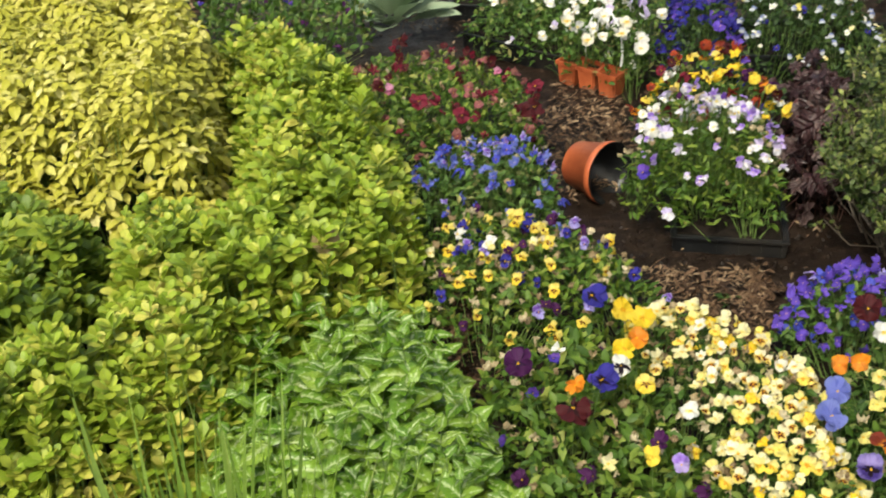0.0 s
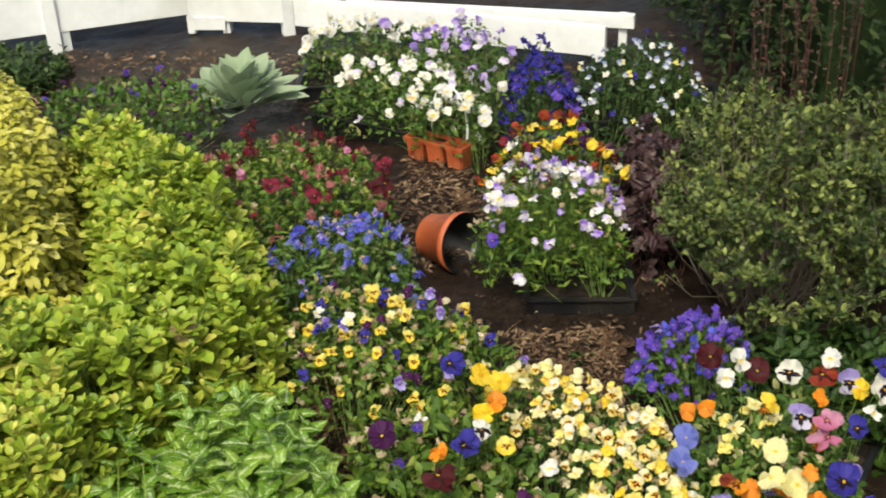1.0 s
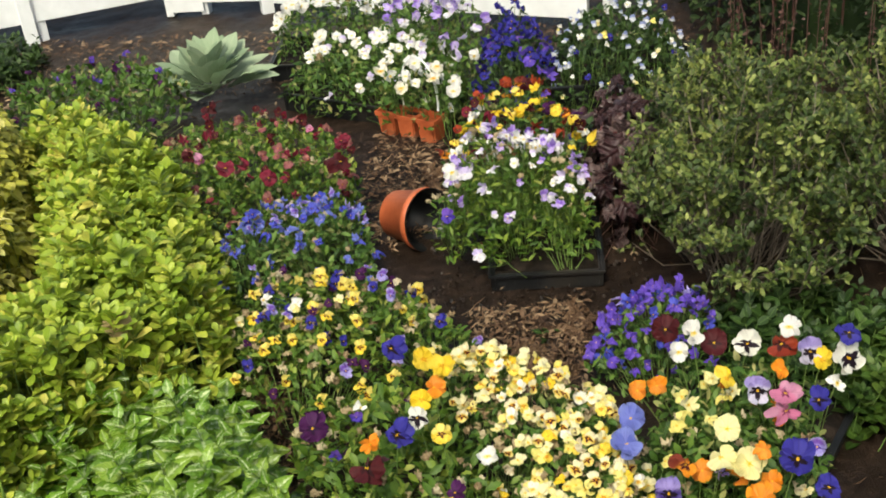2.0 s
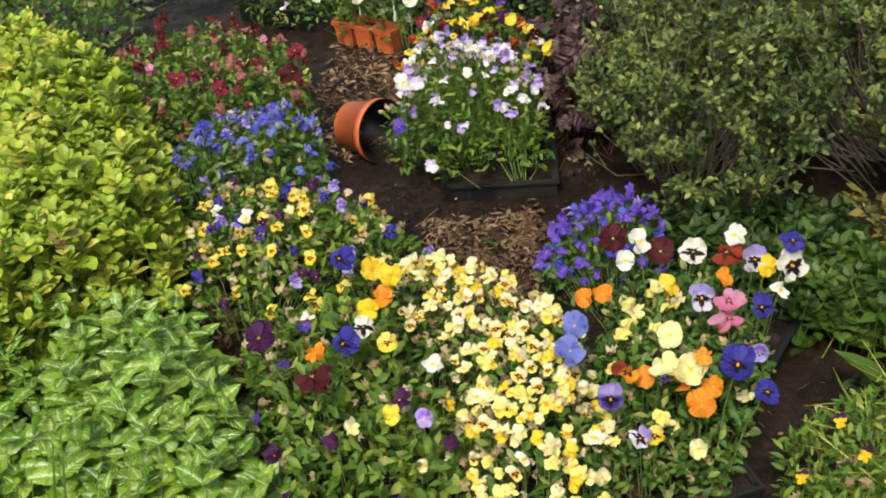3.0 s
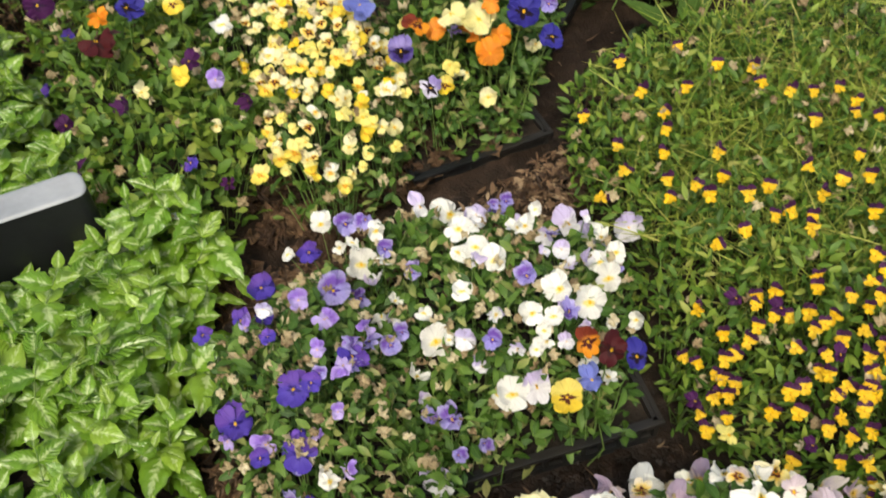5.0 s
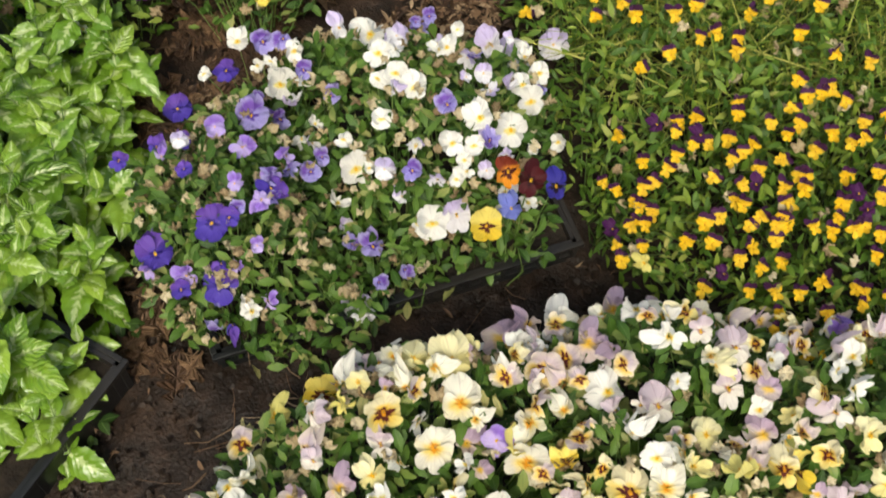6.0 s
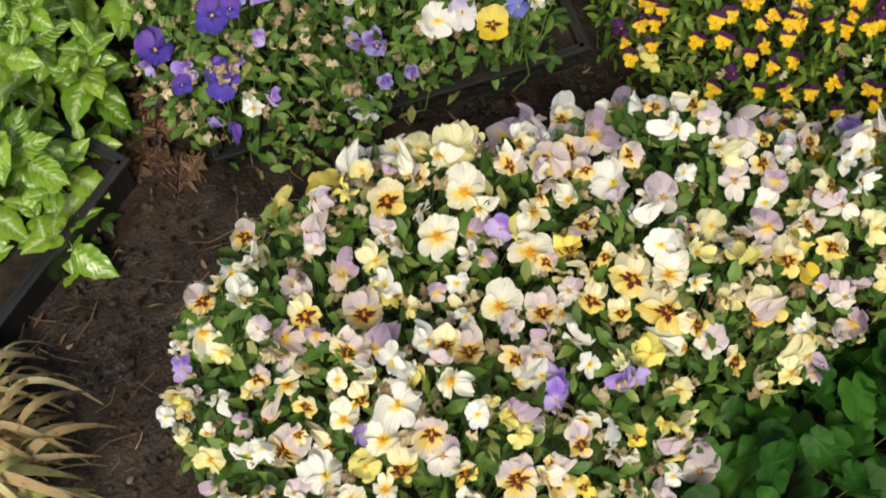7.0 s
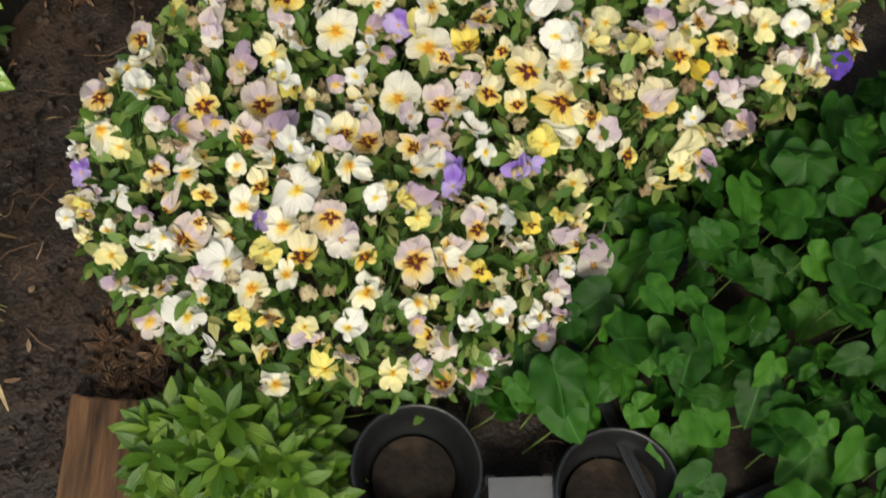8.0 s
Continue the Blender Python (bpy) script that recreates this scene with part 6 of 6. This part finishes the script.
# ---- dry canes lying among the weeds ----
for a, b, r in (((1.09, 1.535, 0.06), (1.5, 1.87, 0.15), 0.006), ((1.15, 1.56, 0.05), (1.5, 1.75, 0.12), 0.005), ((1.2, 1.63, 0.06), (1.52, 1.95, 0.17), 0.007)):
    a, b = np.array(a), np.array(b)
    cane = tubes("dry_cane", [np.array([a + (b - a) * t + rng.normal(0, 0.003, 3) for t in np.linspace(0, 1, 7)])], [r], M_CANE, 8)
    tagged(new("dry_cane", cane), "dry brown cane lying over low weeds", "cane", "dry canes")

# ---- timber offcut ----
plank = tagged(new("timber_offcut"), "short weathered brown timber offcut lying on soil", "timber")
bm = bmesh.new()
box_into(bm, (-0.043, -0.12, 0), (0.043, 0.12, 0.038), 0.004)
bmesh.ops.subdivide_edges(bm, edges=[e for e in bm.edges if e.calc_length() > 0.05], cuts=9, use_grid_fill=True)
for v in bm.verts:
    # split grain along the board and a ragged sawn end
    v.co.z += 0.0035 * noise.noise(Vector((v.co.x * 90, v.co.y * 9, 3.0))) * (v.co.z > 0.02)
    v.co.y += 0.007 * noise.noise(Vector((v.co.x * 60, 1.0, v.co.z * 30))) * (abs(v.co.y) > 0.1)
    v.co.x += 0.003 * noise.noise(Vector((2.0, v.co.y * 25, v.co.z * 30)))
part("plank", bm_mesh("plank", bm, M_WOOD), plank)
plank.matrix_basis = pose(0.037, 0.11, 0.006, 0, 0, -19)

# ---- fallen leaves and litter ----
L_BROAD = leaf_shape([0.1, 0.34, 0.46, 0.5, 0.46, 0.34, 0.1], rows=9, fold=0.12, droop=0.15, cols=5, ripple=0.12)
L_OAK = leaf_shape([0.02, 0.03, 0.12, 0.3, 0.07, 0.34, 0.4, 0.08, 0.3, 0.33, 0.07, 0.2, 0.1, 0.01], rows=27, fold=0.22, droop=0.2, cols=5, ripple=0.25)
oak = mesh_of("fallen_leaf", L_OAK[0] - (0, 0.5, -0.05), L_OAK[1], M_DEAD_ONE, L_OAK[2])
for outline, n in (([(0.109, 1.249), (0.345, 1.204), (0.715, 1.331), (0.626, 1.236), (0.347, 1.145), (0.154, 1.149)], 90), ([(0.2, 1.26), (0.2, 1.4), (0.36, 1.43), (0.5, 1.44), (0.48, 1.34), (0.34, 1.24)], 60), ([(0.04, 0.82), (0.08, 0.98), (0.16, 0.8), (0.15, 0.74), (0.1, 0.75)], 20), ([(0.04, 0.21), (0.07, 0.33), (0.13, 0.33), (0.2, 0.262), (0.145, 0.19)], 24),
                   ([(-0.325, 1.88), (-0.166, 2.224), (-0.117, 1.81), (-0.172, 1.711)], 26), ([(0.211, 1.997), (0.329, 2.283), (0.524, 2.264), (0.405, 1.987)], 30), ([(0.026, 2.888), (0.205, 3.066), (0.225, 2.805)], 14), ([(0.683, 1.196), (0.851, 1.578), (0.808, 1.291)], 16)):
    for x, y in spots(outline, n, 0.012):
        ob = tagged(new("fallen_leaf", oak), "dry curled brown leaf lying on soil", "dead leaf", "fallen leaves")
        s = rng.uniform(0.035, 0.085)
        ob.matrix_basis = pose(x, y, 0.006 + rng.uniform(0, 0.008), rng.normal(0, 26), rng.normal(0, 26), rng.uniform(0, 360)) @ Matrix.Diagonal((s, s, s * rng.uniform(0.6, 1.6), 1))
for x, y in spots([(0.43, 1.38), (0.46, 1.5), (0.66, 1.52), (0.69, 1.42), (0.64, 1.38)], 34, 0.012):
    ob = tagged(new("fallen_leaf", oak), "dry curled brown leaf caught in a black tray", "dead leaf", "fallen leaves")
    s = rng.uniform(0.03, 0.055)
    ob.matrix_basis = pose(x, y, 0.027 + rng.uniform(0, 0.008), rng.normal(0, 26), rng.normal(0, 26), rng.uniform(0, 360)) @ Matrix.Diagonal((s, s, s * rng.uniform(0.6, 1.6), 1))
tan = tagged(new("fallen_leaf", mesh_of("tan_leaf", L_BROAD[0] - (0, 0.5, 0), L_BROAD[1], M_TAN, L_BROAD[2])), "broad tan leaf caught on top of ground cover", "dead leaf", "fallen leaves")
tan.matrix_basis = pose(-0.432, 1.985, 0.3, 58, 4, 6) @ Matrix.Diagonal((0.056, 0.058, 0.05, 1))
for x, y in ((-0.04, 0.88), (-0.03, 0.79), (0.02, 0.72), (-0.1, 0.83), (0.07, 0.84), (0.95, 1.62), (0.8, 1.35), (0.38, 2.2), (0.3, 2.12)):
    weed = empty_thing("weed_seedling", (x, y, 0.004), "tiny green weed seedling in bare soil", "weed", "weed seedlings")
    part("leafage", strew("leafage", L_OVATE, np.column_stack([rng.normal(0, 0.012, (9, 2)), rng.uniform(0.006, 0.02, 9)]), ways(9, 15, 18), unit(np.array([0, 0, 1.0]) + rng.normal(0, 0.2, (9, 3))), rng.uniform(0.014, 0.026, 9), M_WEED), weed, kind="stuff")
for outline, n, size in (([(0.054, 2.625), (-0.012, 3.05), (0.064, 3.348), (0.258, 3.212), (0.262, 2.748)], 420, (0.012, 0.036)), ([(0.174, 1.959), (0.237, 2.332), (0.498, 2.324), (0.443, 1.985)], 520, (0.01, 0.034)), ([(-1.523, 3.729), (-1.343, 4.561), (1.129, 4.074), (1.1, 3.726), (-0.428, 3.748), (-0.968, 3.739)], 900, (0.012, 0.04)), ([(0.15, 1.228), (0.439, 1.221), (0.731, 1.388), (0.701, 1.215), (0.347, 1.145)], 420, (0.01, 0.034)), ([(-0.345, 1.881), (-0.256, 2.34), (-0.173, 2.332), (-0.082, 1.91), (-0.17, 1.67)], 260, (0.012, 0.034))):
    n = int(n * 2.6)
    q = spots(outline, n)
    ln = rng.uniform(size[0] * 0.6, size[1] * 0.75, n)
    mulch = strew("leaf_mulch", L_LANCE, np.column_stack([q, rng.uniform(0.006, 0.02, n)]), ways(n, 2, 14), unit(np.array([0, 0, 1.0]) + rng.normal(0, 0.4, (n, 3))), np.column_stack([ln * rng.uniform(0.2, 1.3, n), ln, ln]), M_DEAD)
    tagged(new("leaf_mulch", mulch), "brown mulch of broken dead leaves and straw", "mulch", kind="stuff")
gp = spots([(0.78, 1.02), (0.84, 1.4), (0.96, 1.48), (1.418, 1.46), (1.557, 0.9), (1.2, 0.84), (0.83, 0.9)], 2600)
glen = rng.uniform(0.05, 0.15, len(gp))
fine_grass = strew("fine_grass", L_BLADE, np.column_stack([gp, rng.uniform(0.08, 0.16, len(gp))]), ways(len(gp), 22, 20), unit(rng.normal(0, 1, (len(gp), 3)) + (0, 0, 0.5)), np.column_stack([rng.uniform(0.05, 0.11, len(gp)), glen, glen * rng.uniform(0.3, 1.5, len(gp))]), M_LAID_GRASS)
tagged(new("fine_grass", fine_grass), "fine yellow-green grass laid over the violas", "grass", kind="stuff")
# dry stalks and twigs lying on bare soil
tw = np.concatenate([spots([(-0.08, 0.2), (-0.14, 0.75), (0.15, 0.8), (0.7, 0.76), (0.66, 0.64), (0.2, 0.63), (0.06, 0.36)], 90), spots([(0.17, 1.96), (0.2, 2.35), (0.56, 2.3), (0.52, 2.1), (0.4, 1.98)], 70), spots([(0.02, 2.65), (0.0, 3.05), (0.1, 3.3), (0.26, 3.15), (0.2, 2.8)], 50)])
ends = np.column_stack([rng.normal(0, 0.015, (len(tw), 2)), rng.uniform(0.0, 0.012, len(tw))])
tw = np.column_stack([tw, np.full(len(tw), 0.013)])
dry = tubes("dry_twigs", [np.array([a - e, a + rng.normal(0, 0.004, 3) * (1, 1, 0.3), a + e]) for a, e in zip(tw, ends)], rng.uniform(0.0006, 0.0013, len(tw)), M_DEAD)
tagged(new("dry_twigs", dry), "thin dry stalks and twigs lying on soil", "litter", kind="stuff")
# crumbs of earth
CRUMB = leaf_shape([0.3, 0.55, 0.6, 0.5, 0.25], rows=4, fold=-0.9, droop=0.1)
cp = np.concatenate([spots([(-0.061, 0.129), (-0.167, 0.766), (0.148, 0.849), (0.74, 0.817), (0.7, 0.618), (0.205, 0.631), (0.08, 0.36), (0.138, 0.131)], 1100), spots([(0.115, 1.951), (0.183, 2.915), (0.732, 2.827), (0.592, 2.026), (0.872, 1.963), (0.876, 1.866), (0.409, 1.888)], 1600)])
crumbs = strew("earth_crumbs", CRUMB, np.column_stack([cp, np.full(len(cp), 0.008)]), ways(len(cp), 0, 25), unit(np.array([0, 0, 1.0]) + rng.normal(0, 0.4, (len(cp), 3))), rng.uniform(0.003, 0.01, len(cp)), M_SOIL)
tagged(new("earth_crumbs", crumbs), "loose dark crumbs of damp earth", "soil", kind="stuff")
n = 2600
lp = np.column_stack([rng.uniform(-1.2, 1.6, n), rng.uniform(-0.2, 4.4, n)])
litter = strew("litter", L_LANCE, np.column_stack([lp, np.full(n, 0.012)]), ways(n, 0, 14), unit(np.array([0, 0, 1.0]) + rng.normal(0, 0.5, (n, 3))), np.column_stack([rng.uniform(0.002, 0.022, n), rng.uniform(0.006, 0.026, n), rng.uniform(0.01, 0.04, n)]), M_DEAD)
tagged(new("litter", litter), "fine brown leaf litter scattered over soil", "litter", kind="stuff")
